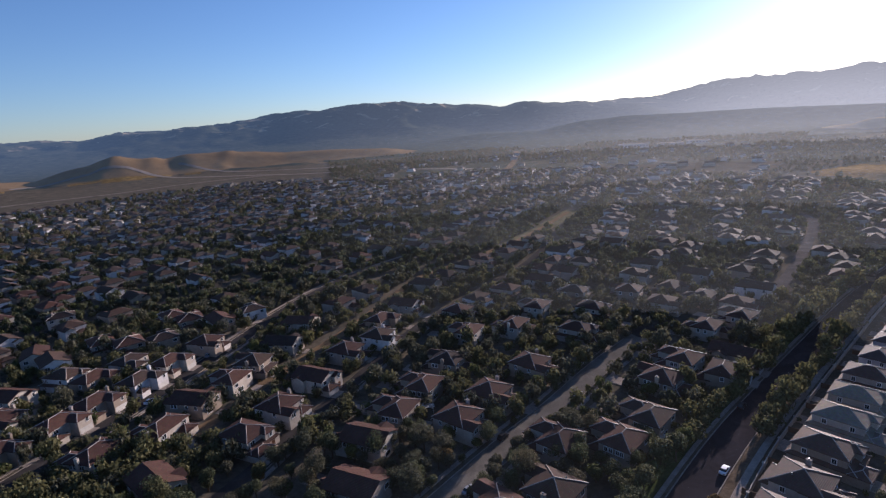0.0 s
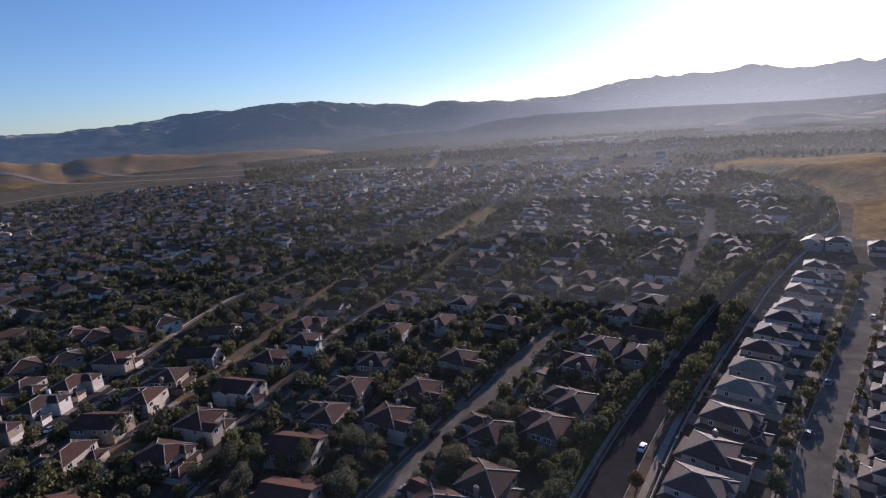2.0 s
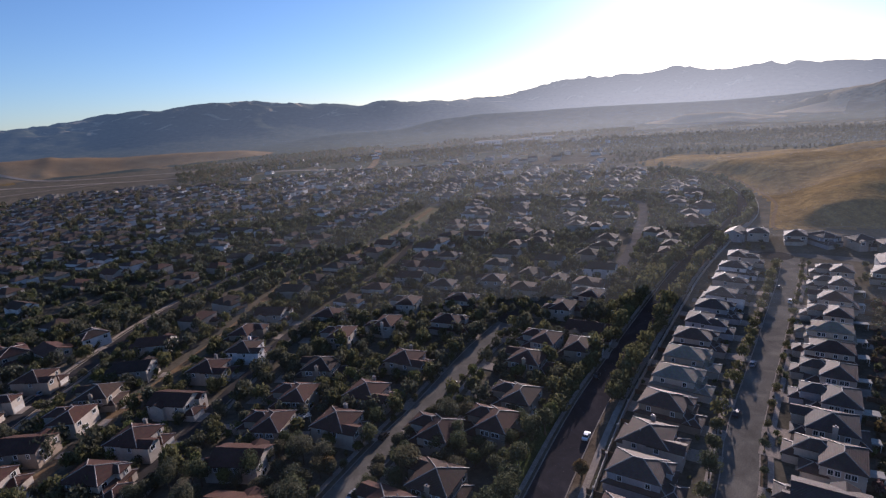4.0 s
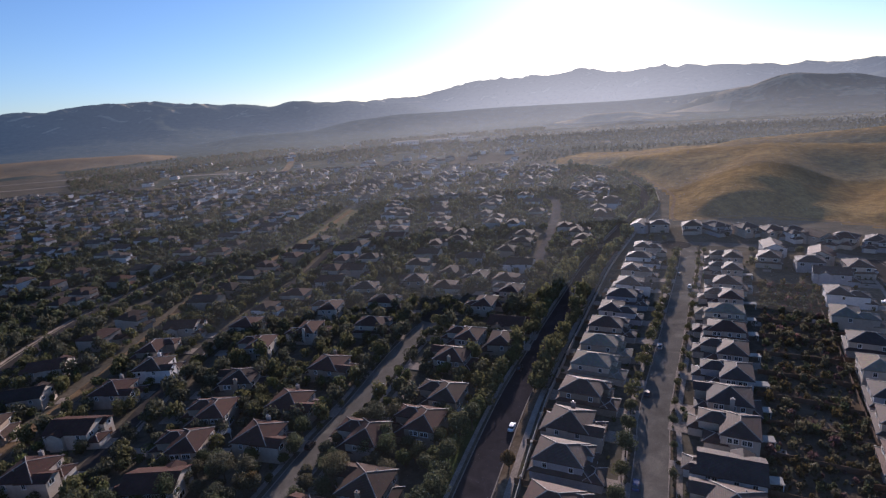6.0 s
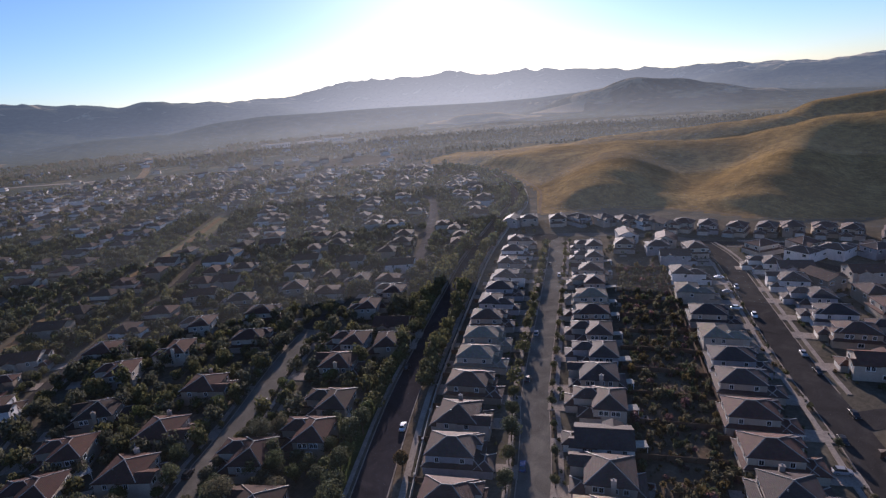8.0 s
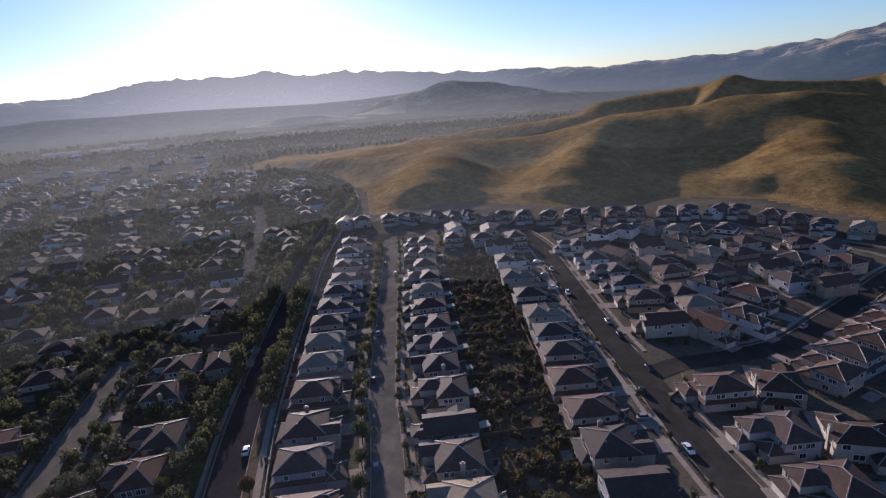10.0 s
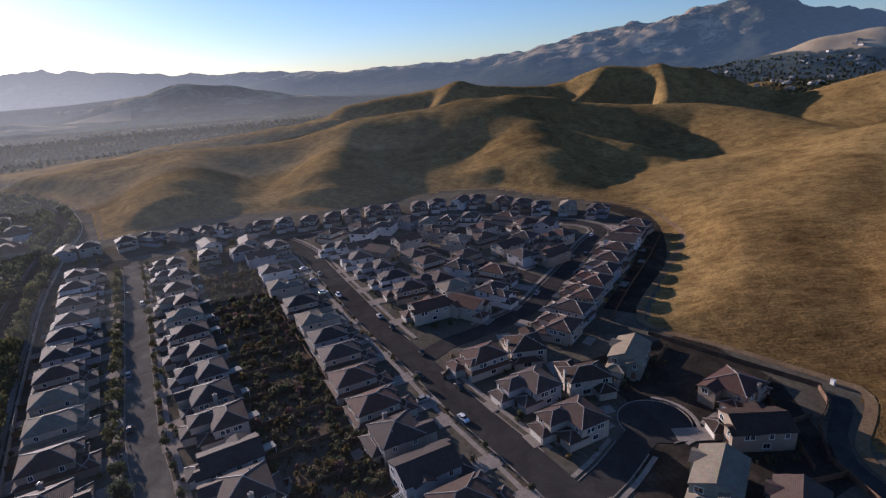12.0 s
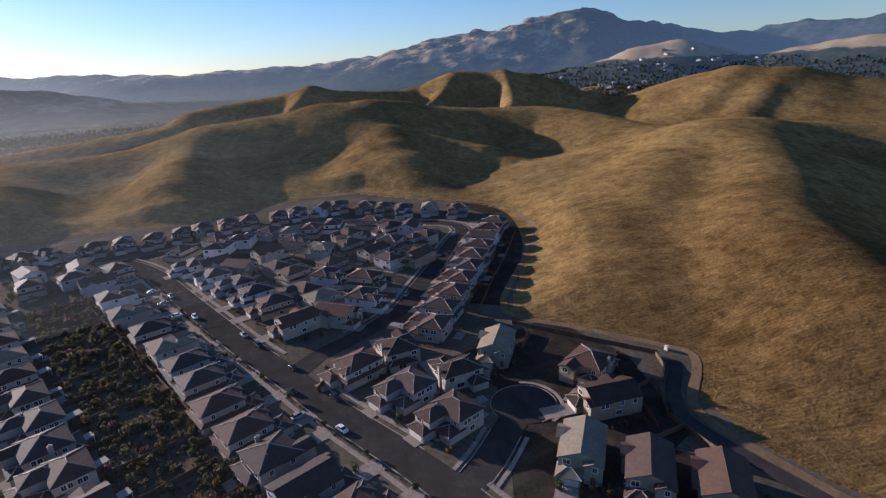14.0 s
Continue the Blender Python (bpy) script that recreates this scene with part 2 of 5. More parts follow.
LEAF = {"green": leafy("green_leaves", (0.05, 0.056, 0.028), (0.115, 0.118, 0.06)), "olive": leafy("olive_leaves", (0.06, 0.06, 0.04), (0.12, 0.113, 0.072)),
        "dry": leafy("dry_leaves", (0.05, 0.035, 0.015), (0.15, 0.105, 0.045)), "bright": leafy("bright_leaves", (0.06, 0.066, 0.024), (0.14, 0.145, 0.055)),
        "purple": leafy("purple_leaves", (0.05, 0.03, 0.04), (0.14, 0.09, 0.10))}
PAINT = {c: simple(c + "_car_paint", v, 0.35, 0.0, 0.3) for c, v in
         {"white": (0.75, 0.75, 0.74), "silver": (0.3, 0.3, 0.31), "black": (0.02, 0.02, 0.022), "red": (0.28, 0.03, 0.025), "blue": (0.04, 0.08, 0.2)}.items()}
RUBBER = simple("tyre_rubber", (0.025, 0.025, 0.025), 0.85)
ALLOY = simple("wheel_alloy", (0.5, 0.5, 0.52), 0.3, 1.0)
LAMP_GLASS = simple("lamp_glass", (0.6, 0.6, 0.58), 0.15)
TAIL_GLASS = simple("tail_lamp_glass", (0.3, 0.02, 0.02), 0.2)
METAL = simple("galvanised_steel", (0.3, 0.31, 0.32), 0.45, 0.8)
SOLAR = simple("solar_cells", (0.012, 0.016, 0.035), 0.12, 0.0, 0.8)

# ---------------------------------------------------------------- the ground
def lattice(ix, iy, seed):
    """Repeatable random values 0 to 1 at whole-number places."""
    v = np.sin(ix * 127.1 + iy * 311.7 + seed * 74.7) * 43758.5453
    return v - np.floor(v)


def value_noise(x, y, seed=0):
    ix, iy = np.floor(x), np.floor(y)
    u, v = x - ix, y - iy
    u, v = u * u * (3 - 2 * u), v * v * (3 - 2 * v)
    a, b = lattice(ix, iy, seed), lattice(ix + 1, iy, seed)
    c, d = lattice(ix, iy + 1, seed), lattice(ix + 1, iy + 1, seed)
    return (a + (b - a) * u) * (1 - v) + (c + (d - c) * u) * v


def fbm(x, y, octaves=4, seed=0):
    total, amp = 0, 0.5
    for k in range(octaves):
        total = total + amp * (value_noise(x, y, seed + k) - 0.5)
        x, y, amp = x * 2.03 + 7.1, y * 2.03 - 3.7, amp * 0.5
    return total


def polar(az, r):
    a = radians(az)
    return r * math.sin(a), r * math.cos(a)


# Crests of the hills: (azimuth, distance, height, half width) along each crest
HILLS = [
    # first hill behind the houses
    [(37, 790, 1, 60), (40, 760, 6, 80), (43, 735, 13, 100), (48.7, 700, 22, 105), (53, 675, 26, 100), (57.6, 655, 28, 84), (61, 645, 28, 82), (66.3, 640, 33, 88), (69, 645, 40, 96),
     (72, 650, 49, 90), (77, 650, 53, 95), (81.4, 655, 57, 108), (86.5, 670, 63, 106), (89.4, 680, 59, 100), (93.3, 690, 49, 90), (98, 690, 44, 80), (104, 690, 43, 78),
     (106.5, 670, 40, 75), (109.3, 640, 36, 75), (112, 610, 31, 75), (114.6, 585, 29, 75)],
    # its noses towards the houses
    [(54, 668, 26, 62), (53.8, 615, 27, 52), (53.4, 560, 26, 48), (52.8, 510, 21, 45), (52.2, 470, 14, 42), (51.6, 442, 6, 36)],
    [(69.5, 640, 38, 56), (69, 590, 34, 48), (68.2, 540, 28, 45), (67.2, 490, 20, 42), (66.4, 450, 11, 38), (66, 428, 4, 32)],
    [(82, 655, 56, 70), (84, 625, 48, 76), (86.3, 600, 43, 74), (88.2, 572, 37, 70), (88.8, 530, 32, 66), (89.4, 490, 25, 60), (89.6, 455, 16, 50), (89.4, 430, 7, 40)],
    [(88.6, 572, 38, 50), (93.1, 550, 30, 40), (97.9, 525, 22, 36), (100.8, 505, 14, 32), (103.7, 490, 5, 28)],
    # the low crest behind it
    [(48, 830, 8, 80), (52.9, 800, 23, 80), (58.7, 800, 29, 80), (63, 790, 35, 80), (67.6, 775, 42, 75)],
    # round tops farther back
    [(62, 900, 18, 80), (67.4, 880, 36, 80), (70.6, 880, 53, 75), (73, 880, 58, 75), (78.4, 880, 69, 85), (81, 880, 75, 100), (83.7, 880, 70, 90), (88.3, 890, 64, 80)],
    [(81, 875, 72, 50), (80.2, 835, 64, 40), (79.2, 790, 55, 34), (78.4, 745, 48, 30)],
    [(88, 930, 50, 90), (91.8, 930, 67, 95), (94.7, 930, 80, 100), (97, 930, 84, 105), (99.2, 930, 82, 100), (102.6, 930, 79, 90), (104.8, 930, 66, 85), (108, 920, 47, 80), (112, 900, 31, 75), (117, 860, 8, 70)],
    [(95.5, 925, 77, 42), (94, 850, 57, 34), (92.5, 780, 46, 30)],
    [(100.3, 920, 81, 38), (101, 850, 64, 30), (101.4, 780, 46, 28)],
    # the open field and its nose
    [(100, 420, 2, 60), (104, 450, 7, 75), (108, 475, 13, 80), (113, 500, 21, 75), (117.2, 530, 30, 75), (120, 540, 38, 75), (124, 550, 39, 75), (128, 575, 34, 75), (132.6, 590, 29, 75), (140, 600, 25, 80)],
    [(122, 530, 38, 75), (124.5, 450, 33, 66), (125.6, 390, 29, 60), (126, 330, 26, 56), (127.3, 285, 25, 52), (131, 245, 23, 46), (135, 222, 19, 44), (141, 205, 10, 42)],
    [(119, 500, 33, 72), (117.5, 400, 25, 76), (116.5, 320, 18, 74), (116.5, 255, 11, 66), (118, 200, 4, 45)],
    [(109, 460, 14, 85), (111, 350, 10, 80), (113, 260, 5, 60)],
    # hill beyond the field
    [(113, 1000, 10, 90), (116, 930, 24, 90), (117, 925, 42, 120), (119.2, 920, 57, 150), (121, 920, 69, 170), (122.7, 920, 71, 180), (124.9, 920, 67, 185), (127.8, 920, 58, 185), (132, 920, 43, 185), (140, 930, 36, 185)],
    [(121.5, 900, 68, 60), (119.8, 800, 44, 50), (118.8, 740, 25, 46)],
    [(126, 905, 63, 60), (124, 800, 48, 52), (122.5, 720, 28, 46)],
    # low golden hills across the plain
    [(-50, 1780, 34, 130), (-42, 1780, 30, 120), (-36, 1790, 14, 110), (-33.2, 1800, 45, 115), (-31.1, 1800, 64, 115), (-29, 1800, 53, 110), (-27.4, 1820, 47, 115), (-25, 1820, 57, 115), (-22.3, 1840, 53, 120),
     (-19.4, 1850, 47, 120), (-16.3, 1850, 36, 115), (-11.5, 1850, 33, 115), (-7, 1850, 25, 110), (-3.6, 1850, 4, 100)],
    [(-31.1, 1800, 60, 46), (-32.5, 1690, 24, 40)], [(-28, 1800, 50, 46), (-29.3, 1690, 20, 40)], [(-21.5, 1830, 52, 50), (-22.3, 1710, 20, 44)],
    # hills in the haze under the sun
    [(34, 1810, 2, 70), (36, 1800, 16, 76), (38, 1790, 30, 74), (41.2, 1780, 30, 80), (44.5, 1780, 13, 76), (47.2, 1780, 1, 70)],
    [(39, 1720, 10, 46), (41.8, 1700, 19, 46), (44.5, 1700, 6, 46)],
    [(47, 2150, 10, 170), (49.2, 2150, 31, 180), (51.6, 2150, 74, 190), (55, 2150, 104, 200), (57.9, 2150, 92, 200), (60.7, 2150, 68, 200), (64.6, 2150, 40, 190), (67.3, 2150, 28, 180), (74, 2200, 16, 170)],
    [(4, 2600, 28, 220), (10, 2600, 24, 220), (15, 2600, 58, 240), (18, 2600, 67, 240), (22, 2600, 63, 240), (30, 2600, 61, 240), (36, 2550, 54, 240), (41, 2550, 48, 230), (46, 2550, 54, 230), (51, 2550, 65, 230)],
    # golden hills and woods beyond the valley
    [(104, 2250, 40, 210), (109, 2250, 72, 210), (111.2, 2250, 94, 210), (114, 2250, 132, 220), (116.5, 2250, 142, 220), (118.5, 2250, 118, 210), (120.3, 2250, 92, 210), (122, 2250, 70, 210)],
    [(122.5, 2200, 60, 200), (124.7, 2200, 76, 210), (126.7, 2200, 97, 220), (129.3, 2200, 111, 220), (131.4, 2200, 121, 220), (140, 2200, 120, 220)],
    [(106, 1500, 16, 110), (110, 1480, 28, 120), (113, 1500, 20, 110)],
]
# Far ranges: the same, in the distance
RANGES = [
    [(-60, 3900, 150, 900), (-39, 3900, 146, 900), (-33, 3900, 134, 900), (-27, 3900, 166, 800), (-21, 3900, 194, 800), (-14, 3900, 222, 800), (-8, 3900, 240, 800),
     (-3.6, 3900, 232, 700), (1, 3900, 206, 600), (3.9, 3900, 160, 500), (7.7, 3900, 188, 450), (11, 3900, 162, 500), (17, 4000, 155, 500)],
    [(14, 4500, 160, 400), (19, 4500, 165, 400), (23, 4500, 208, 450), (26, 4500, 240, 500), (32, 4500, 258, 500), (38, 4500, 266, 500),
     (41, 4500, 248, 500), (47, 4500, 220, 500), (51, 4500, 158, 450)],
    [(50, 4700, 165, 400), (58, 4700, 178, 400), (63, 4700, 172, 400), (69, 4700, 132, 400)],
    [(66, 4000, 118, 500), (75, 4000, 136, 500), (84, 4000, 160, 550), (88.6, 4000, 190, 600), (95.4, 4000, 265, 700), (101, 4000, 322, 700),
     (104, 4000, 362, 700), (107.4, 4000, 384, 700), (111, 4000, 314, 650), (113.5, 4000, 315, 650), (116.4, 4000, 262, 600), (121, 4000, 212, 600),
     (125, 4000, 230, 600), (131.5, 4000, 228, 600), (150, 4000, 230, 700)],
]
# Edge of the housing against the hills
FOOT = [(-900, 1150), (200, 1000), (455, 640), (458, 575), (436, 490), (411, 438), (369, 366), (296, 292), (345, 264), (368, 214), (371, 164), (393, 126), (425, 94), (438, 70), (438, 43), (412, 8), (402, -10), (384, -40), (366, -58),
        (335, -65), (272, -60), (194, -36), (178, -58), (156, -89), (130, -79), (107, -84), (88, -95), (20, -150), (-300, -400), (-2500, -400), (-2500, 900)]


def crest_height(x, y, crest, sharp=1.0):
    """The height of the land under one crest, falling off to its sides."""
    best = np.zeros_like(x)
    pts = [(*polar(az, r), z, w) for az, r, z, w in crest]
    for (x0, y0, z0, w0), (x1, y1, z1, w1) in zip(pts, pts[1:]):
        dx, dy = x1 - x0, y1 - y0
        t = np.clip(((x - x0) * dx + (y - y0) * dy) / (dx * dx + dy * dy), 0, 1)
        d = np.hypot(x - x0 - t * dx, y - y0 - t * dy) / (w0 + t * (w1 - w0))
        best = np.maximum(best, (z0 + t * (z1 - z0)) * np.exp(-(d ** 2) * 0.9 * sharp))
    return best


def outside(x, y, ring):
    """Distance outside the ring, 0 within it."""
    inside = np.zeros(x.shape, bool)
    dist = np.full(x.shape, 1e9)
    for (x0, y0), (x1, y1) in zip(ring, ring[1:] + ring[:1]):
        dx, dy = x1 - x0, y1 - y0
        t = np.clip(((x - x0) * dx + (y - y0) * dy) / (dx * dx + dy * dy), 0, 1)
        dist = np.minimum(dist, np.hypot(x - x0 - t * dx, y - y0 - t * dy))
        if y0 != y1:
            inside ^= ((y0 > y) != (y1 > y)) & (x < dx * (y - y0) / dy + x0)
    return np.where(inside, 0, dist)


def land(x, y):
    """The height of the ground at the places x, y."""
    wx = x + 16 * fbm(x / 120, y / 120, 2, 11)
    wy = y + 16 * fbm(x / 120, y / 120, 2, 23)
    total = 0
    for crest in HILLS:
        total = total + crest_height(wx, wy, crest) ** 8
    h = total ** 0.125
    gully = np.abs(fbm(x / 150, y / 150, 2, 5)) * 2
    h = h * (1 - 0.06 * gully * np.clip(h / 30, 0, 1)) + 0.8 * fbm(x / 40, y / 40, 2, 9) * np.clip(h / 10, 0, 1)
    edge = np.clip(outside(x, y, FOOT) / 34, 0, 1)
    h = h * edge * edge * (3 - 2 * edge)
    far = 0
    for crest in RANGES:
        far = far + crest_height(x + 300 * fbm(x / 500, y / 500, 3, 31), y + 300 * fbm(x / 500, y / 500, 3, 37), crest) ** 4
    far = far ** 0.25
    far = far * (1.1 - 0.8 * np.abs(fbm(x / 420, y / 420, 5, 41)) - 0.35 * np.abs(fbm(x / 130, y / 130, 3, 43)))
    r = np.hypot(x, y)
    return np.maximum(h, far * np.clip((r - 2400) / 1200, 0, 1))


def sheet(name, radii, azimuths, materials, pick):
    """A sheet of ground in rings round the place, with a material for each face."""
    rr, aa = np.meshgrid(radii, np.radians(azimuths), indexing="ij")
    x, y = rr * np.sin(aa), rr * np.cos(aa)
    z = land(x, y)
    nr, na = rr.shape
    me = bpy.data.meshes.new(name)
    i, j = np.meshgrid(np.arange(nr - 1), np.arange(na - 1), indexing="ij")
    a = (i * na + j).ravel()
    quads = np.stack([a, a + na, a + na + 1, a + 1], 1)[:, ::-1]
    me.vertices.add(nr * na)
    me.vertices.foreach_set("co", np.stack([x, y, z], -1).ravel())
    me.loops.add(quads.size)
    me.loops.foreach_set("vertex_index", quads.ravel())
    me.polygons.add(len(quads))
    me.polygons.foreach_set("loop_start", np.arange(len(quads)) * 4)
    for m in materials:
        me.materials.append(m)
    mid = lambda v: v.ravel()[quads].mean(1)
    me.polygons.foreach_set("material_index", pick(mid(x), mid(y), mid(z)).astype(np.int32))
    me.polygons.foreach_set("use_smooth", np.ones(len(quads), bool))
    me.update(calc_edges=True)
    return new(name, me)


def ground_kind(x, y, z):
    """0 gardens, 1 dry grass, 2 woods."""
    r, az = np.hypot(x, y), np.degrees(np.arctan2(x, y))
    hill = (z > np.maximum(0.25, 1.0 + 6 * fbm(x / 90, y / 90, 3, 51))) & (r < 1100)
    hill |= (outside(x, y, FOOT) > 0.6) & (x > 80) & (r < 690 + 60 * fbm(x / 60, y / 60, 3, 53)) & (az > 38)
    hill |= (z > 6) & (r < 2300) & (az < 0)
    hill |= (z > np.where(r < 1700, 12, 84 + 90 * fbm(x / 110, y / 110, 3, 57))) & (r < 2380) & (az > 102)
    hill |= (z > 22) & (r > 1700) & (r < 2400) & (az > 44) & (az < 76) & (fbm(x / 120, y / 120, 3, 59) > -0.04)
    hill |= (z > 70) & (r > 2400) & (az > 60) & (az < 106) & (fbm(x / 110, y / 110, 4, 61) > 0.13)
    hill |= (z > 9) & (r > 1300) & (r < 1980) & (az > 30) & (az < 50)
    bare = (az < -4 + 8 * fbm(x / 200, y / 200, 3, 63)) & (r < 1760)
    return np.where(hill, 1, np.where(((r > 640) & (az > 36) | (r > 1000)) & ~bare, 2, 0))


AZ = np.concatenate([np.arange(-62, 152, 0.36), np.arange(152, 298.1, 4)])
AZ = np.append(AZ, AZ[0] + 360)      # closes the rings
ground = sheet("ground", np.concatenate([[0.0, 6, 12], np.geomspace(18, 1650, 340)]), AZ, [SOIL, GRASS, WOODS], ground_kind)
tagged(ground, "dark garden soil, golden dry grass hills and wooded valley", "ground", kind="structure")


def dryness(x, y, z):
    """How far dry grass prevails over woods on the distant land, 0 to 1."""
    r, az = np.hypot(x, y), np.degrees(np.arctan2(x, y))
    over = lambda z0, span: np.clip((z - z0) / span, 0, 1)
    d = np.where((az < 0) & (r < 2350), over(3, 8), 0.0)
    d = np.maximum(d, np.where((az < -3) & (r < 1800), 0.35, 0.0))
    d = np.maximum(d, np.where((az > 102) & (r < 2420), 0.95 * over(62, 36), 0.0))
    d = np.maximum(d, np.where((az > 30) & (az < 50) & (r < 2000), over(5, 8), 0.0))
    d = np.maximum(d, np.where((az > 44) & (az < 80) & (r < 2420), 0.5 * over(14, 20), 0.0))
    return np.maximum(d, np.where(r > 2400, over(60, 60) * np.interp(az, (-60, 50, 66, 100, 116, 140), (0.38, 0.34, 0.5, 0.5, 0.2, 0.2)), 0.0))


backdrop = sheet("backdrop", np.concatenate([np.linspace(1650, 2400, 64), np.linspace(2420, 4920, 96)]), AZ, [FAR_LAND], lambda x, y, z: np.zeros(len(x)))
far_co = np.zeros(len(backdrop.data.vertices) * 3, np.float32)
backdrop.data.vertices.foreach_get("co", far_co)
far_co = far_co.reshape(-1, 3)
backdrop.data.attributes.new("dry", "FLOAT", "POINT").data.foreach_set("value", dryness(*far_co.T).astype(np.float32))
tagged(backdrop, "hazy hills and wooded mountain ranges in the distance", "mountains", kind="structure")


def haze_sheet_material(density, least, most):
    """Stand-in for haze, denser towards the sun to imitate glare; lets most light through and scatters some of the
    sun's.
    """
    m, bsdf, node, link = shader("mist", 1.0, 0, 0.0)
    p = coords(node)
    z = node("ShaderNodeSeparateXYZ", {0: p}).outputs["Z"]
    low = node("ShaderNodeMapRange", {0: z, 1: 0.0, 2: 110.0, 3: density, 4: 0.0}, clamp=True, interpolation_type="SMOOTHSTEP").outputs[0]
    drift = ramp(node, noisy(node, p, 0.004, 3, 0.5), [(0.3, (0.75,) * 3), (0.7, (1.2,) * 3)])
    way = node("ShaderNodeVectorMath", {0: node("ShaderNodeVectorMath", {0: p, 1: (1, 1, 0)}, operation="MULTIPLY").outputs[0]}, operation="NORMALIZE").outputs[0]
    sunward = node("ShaderNodeVectorMath", {0: way, 1: (*polar(36, 1), 0)}, operation="DOT_PRODUCT").outputs["Value"]
    thick = node("ShaderNodeMapRange", {0: sunward, 1: 0.6, 2: 1.0, 3: least, 4: most}, clamp=True).outputs[0]
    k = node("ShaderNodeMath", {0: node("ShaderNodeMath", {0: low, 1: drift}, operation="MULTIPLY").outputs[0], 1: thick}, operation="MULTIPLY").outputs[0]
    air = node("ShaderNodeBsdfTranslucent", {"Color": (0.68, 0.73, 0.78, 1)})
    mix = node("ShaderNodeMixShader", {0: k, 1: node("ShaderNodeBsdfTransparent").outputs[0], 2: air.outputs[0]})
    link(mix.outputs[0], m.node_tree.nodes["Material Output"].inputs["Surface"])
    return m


def haze_sheet(a0, a1, radius, density, least=0.2, most=2.0):
    """A thin bowed sheet added across the valley in place of haze, fading out upwards."""
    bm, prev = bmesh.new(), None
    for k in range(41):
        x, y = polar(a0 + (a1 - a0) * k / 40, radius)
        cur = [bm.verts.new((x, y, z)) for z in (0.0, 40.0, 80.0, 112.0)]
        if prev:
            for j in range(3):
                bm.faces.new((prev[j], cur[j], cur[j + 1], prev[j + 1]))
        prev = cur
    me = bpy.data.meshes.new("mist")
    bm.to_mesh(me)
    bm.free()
    me.materials.append(haze_sheet_material(density, least, most))
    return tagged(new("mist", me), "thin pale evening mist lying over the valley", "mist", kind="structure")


# thin sheets put up as haze over the plain
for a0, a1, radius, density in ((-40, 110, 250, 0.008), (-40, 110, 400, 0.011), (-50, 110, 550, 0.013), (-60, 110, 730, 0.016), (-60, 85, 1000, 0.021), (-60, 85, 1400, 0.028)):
    haze_sheet(a0, a1, radius, density)
# this near sheet lifts the dark tones, imitating veiling glare
haze_sheet(-64, 140, 92, 0.003, 0.9, 1.4)

# ---------------------------------------------------------------- building kit
rng = random.Random(7)


def part(name, bm, material, parent=None, label=""):
    """Links a bmesh as one mesh object, under its thing if one is given."""
    me = bpy.data.meshes.new(name)
    bm.to_mesh(me)
    bm.free()
    for m in (material if isinstance(material, (list, tuple)) else [material]):
        me.materials.append(m)
    ob = new(name, me)
    ob.parent = parent
    if label:
        tagged(ob, label)
    return ob


def shared(name, me, parent, m, label=""):
    """An object on a mesh that others use too."""
    ob = new(name, me)
    ob.parent, ob.matrix_local = parent, m
    if label:
        tagged(ob, label)
    return ob


def box(bm, x0, x1, y0, y1, z0, z1):
    v = [bm.verts.new(p) for p in ((x0, y0, z0), (x1, y0, z0), (x1, y1, z0), (x0, y1, z0), (x0, y0, z1), (x1, y0, z1), (x1, y1, z1), (x0, y1, z1))]
    for f in ((3, 2, 1, 0), (4, 5, 6, 7), (0, 1, 5, 4), (1, 2, 6, 5), (2, 3, 7, 6), (3, 0, 4, 7)):
        bm.faces.new([v[i] for i in f])


def boxed(*boxes):
    bm = bmesh.new()
    for b in boxes:
        box(bm, *b)
    return bm


def hip(bm, x0, x1, y0, y1, z, slope=0.42, over=0.4, thick=0.22):
    """A hipped roof over a rectangle, with eaves and a fascia."""
    x0, x1, y0, y1 = x0 - over, x1 + over, y0 - over, y1 + over
    h = min(x1 - x0, y1 - y0) / 2
    top = z + h * slope
    if x1 - x0 < y1 - y0:
        r = [((x0 + x1) / 2, y0 + h, top), ((x0 + x1) / 2, y1 - h, top)]
    else:
        r = [(x0 + h, (y0 + y1) / 2, top), (x1 - h, (y0 + y1) / 2, top)]
    lo = [bm.verts.new((x, y, z - thick)) for x, y in ((x0, y0), (x1, y0), (x1, y1), (x0, y1))]
    e = [bm.verts.new((x, y, z)) for x, y in ((x0, y0), (x1, y0), (x1, y1), (x0, y1))]
    a, b = (bm.verts.new(p) for p in r)
    bm.faces.new(lo[::-1])
    for i in range(4):
        bm.faces.new((lo[i], lo[(i + 1) % 4], e[(i + 1) % 4], e[i]))
    if x1 - x0 < y1 - y0:
        for f in ((e[0], e[1], a), (e[1], e[2], b, a), (e[2], e[3], b), (e[3], e[0], a, b)):
            bm.faces.new(f)
    else:
        for f in ((e[0], e[1], b, a), (e[1], e[2], b), (e[2], e[3], a, b), (e[3], e[0], a)):
            bm.faces.new(f)


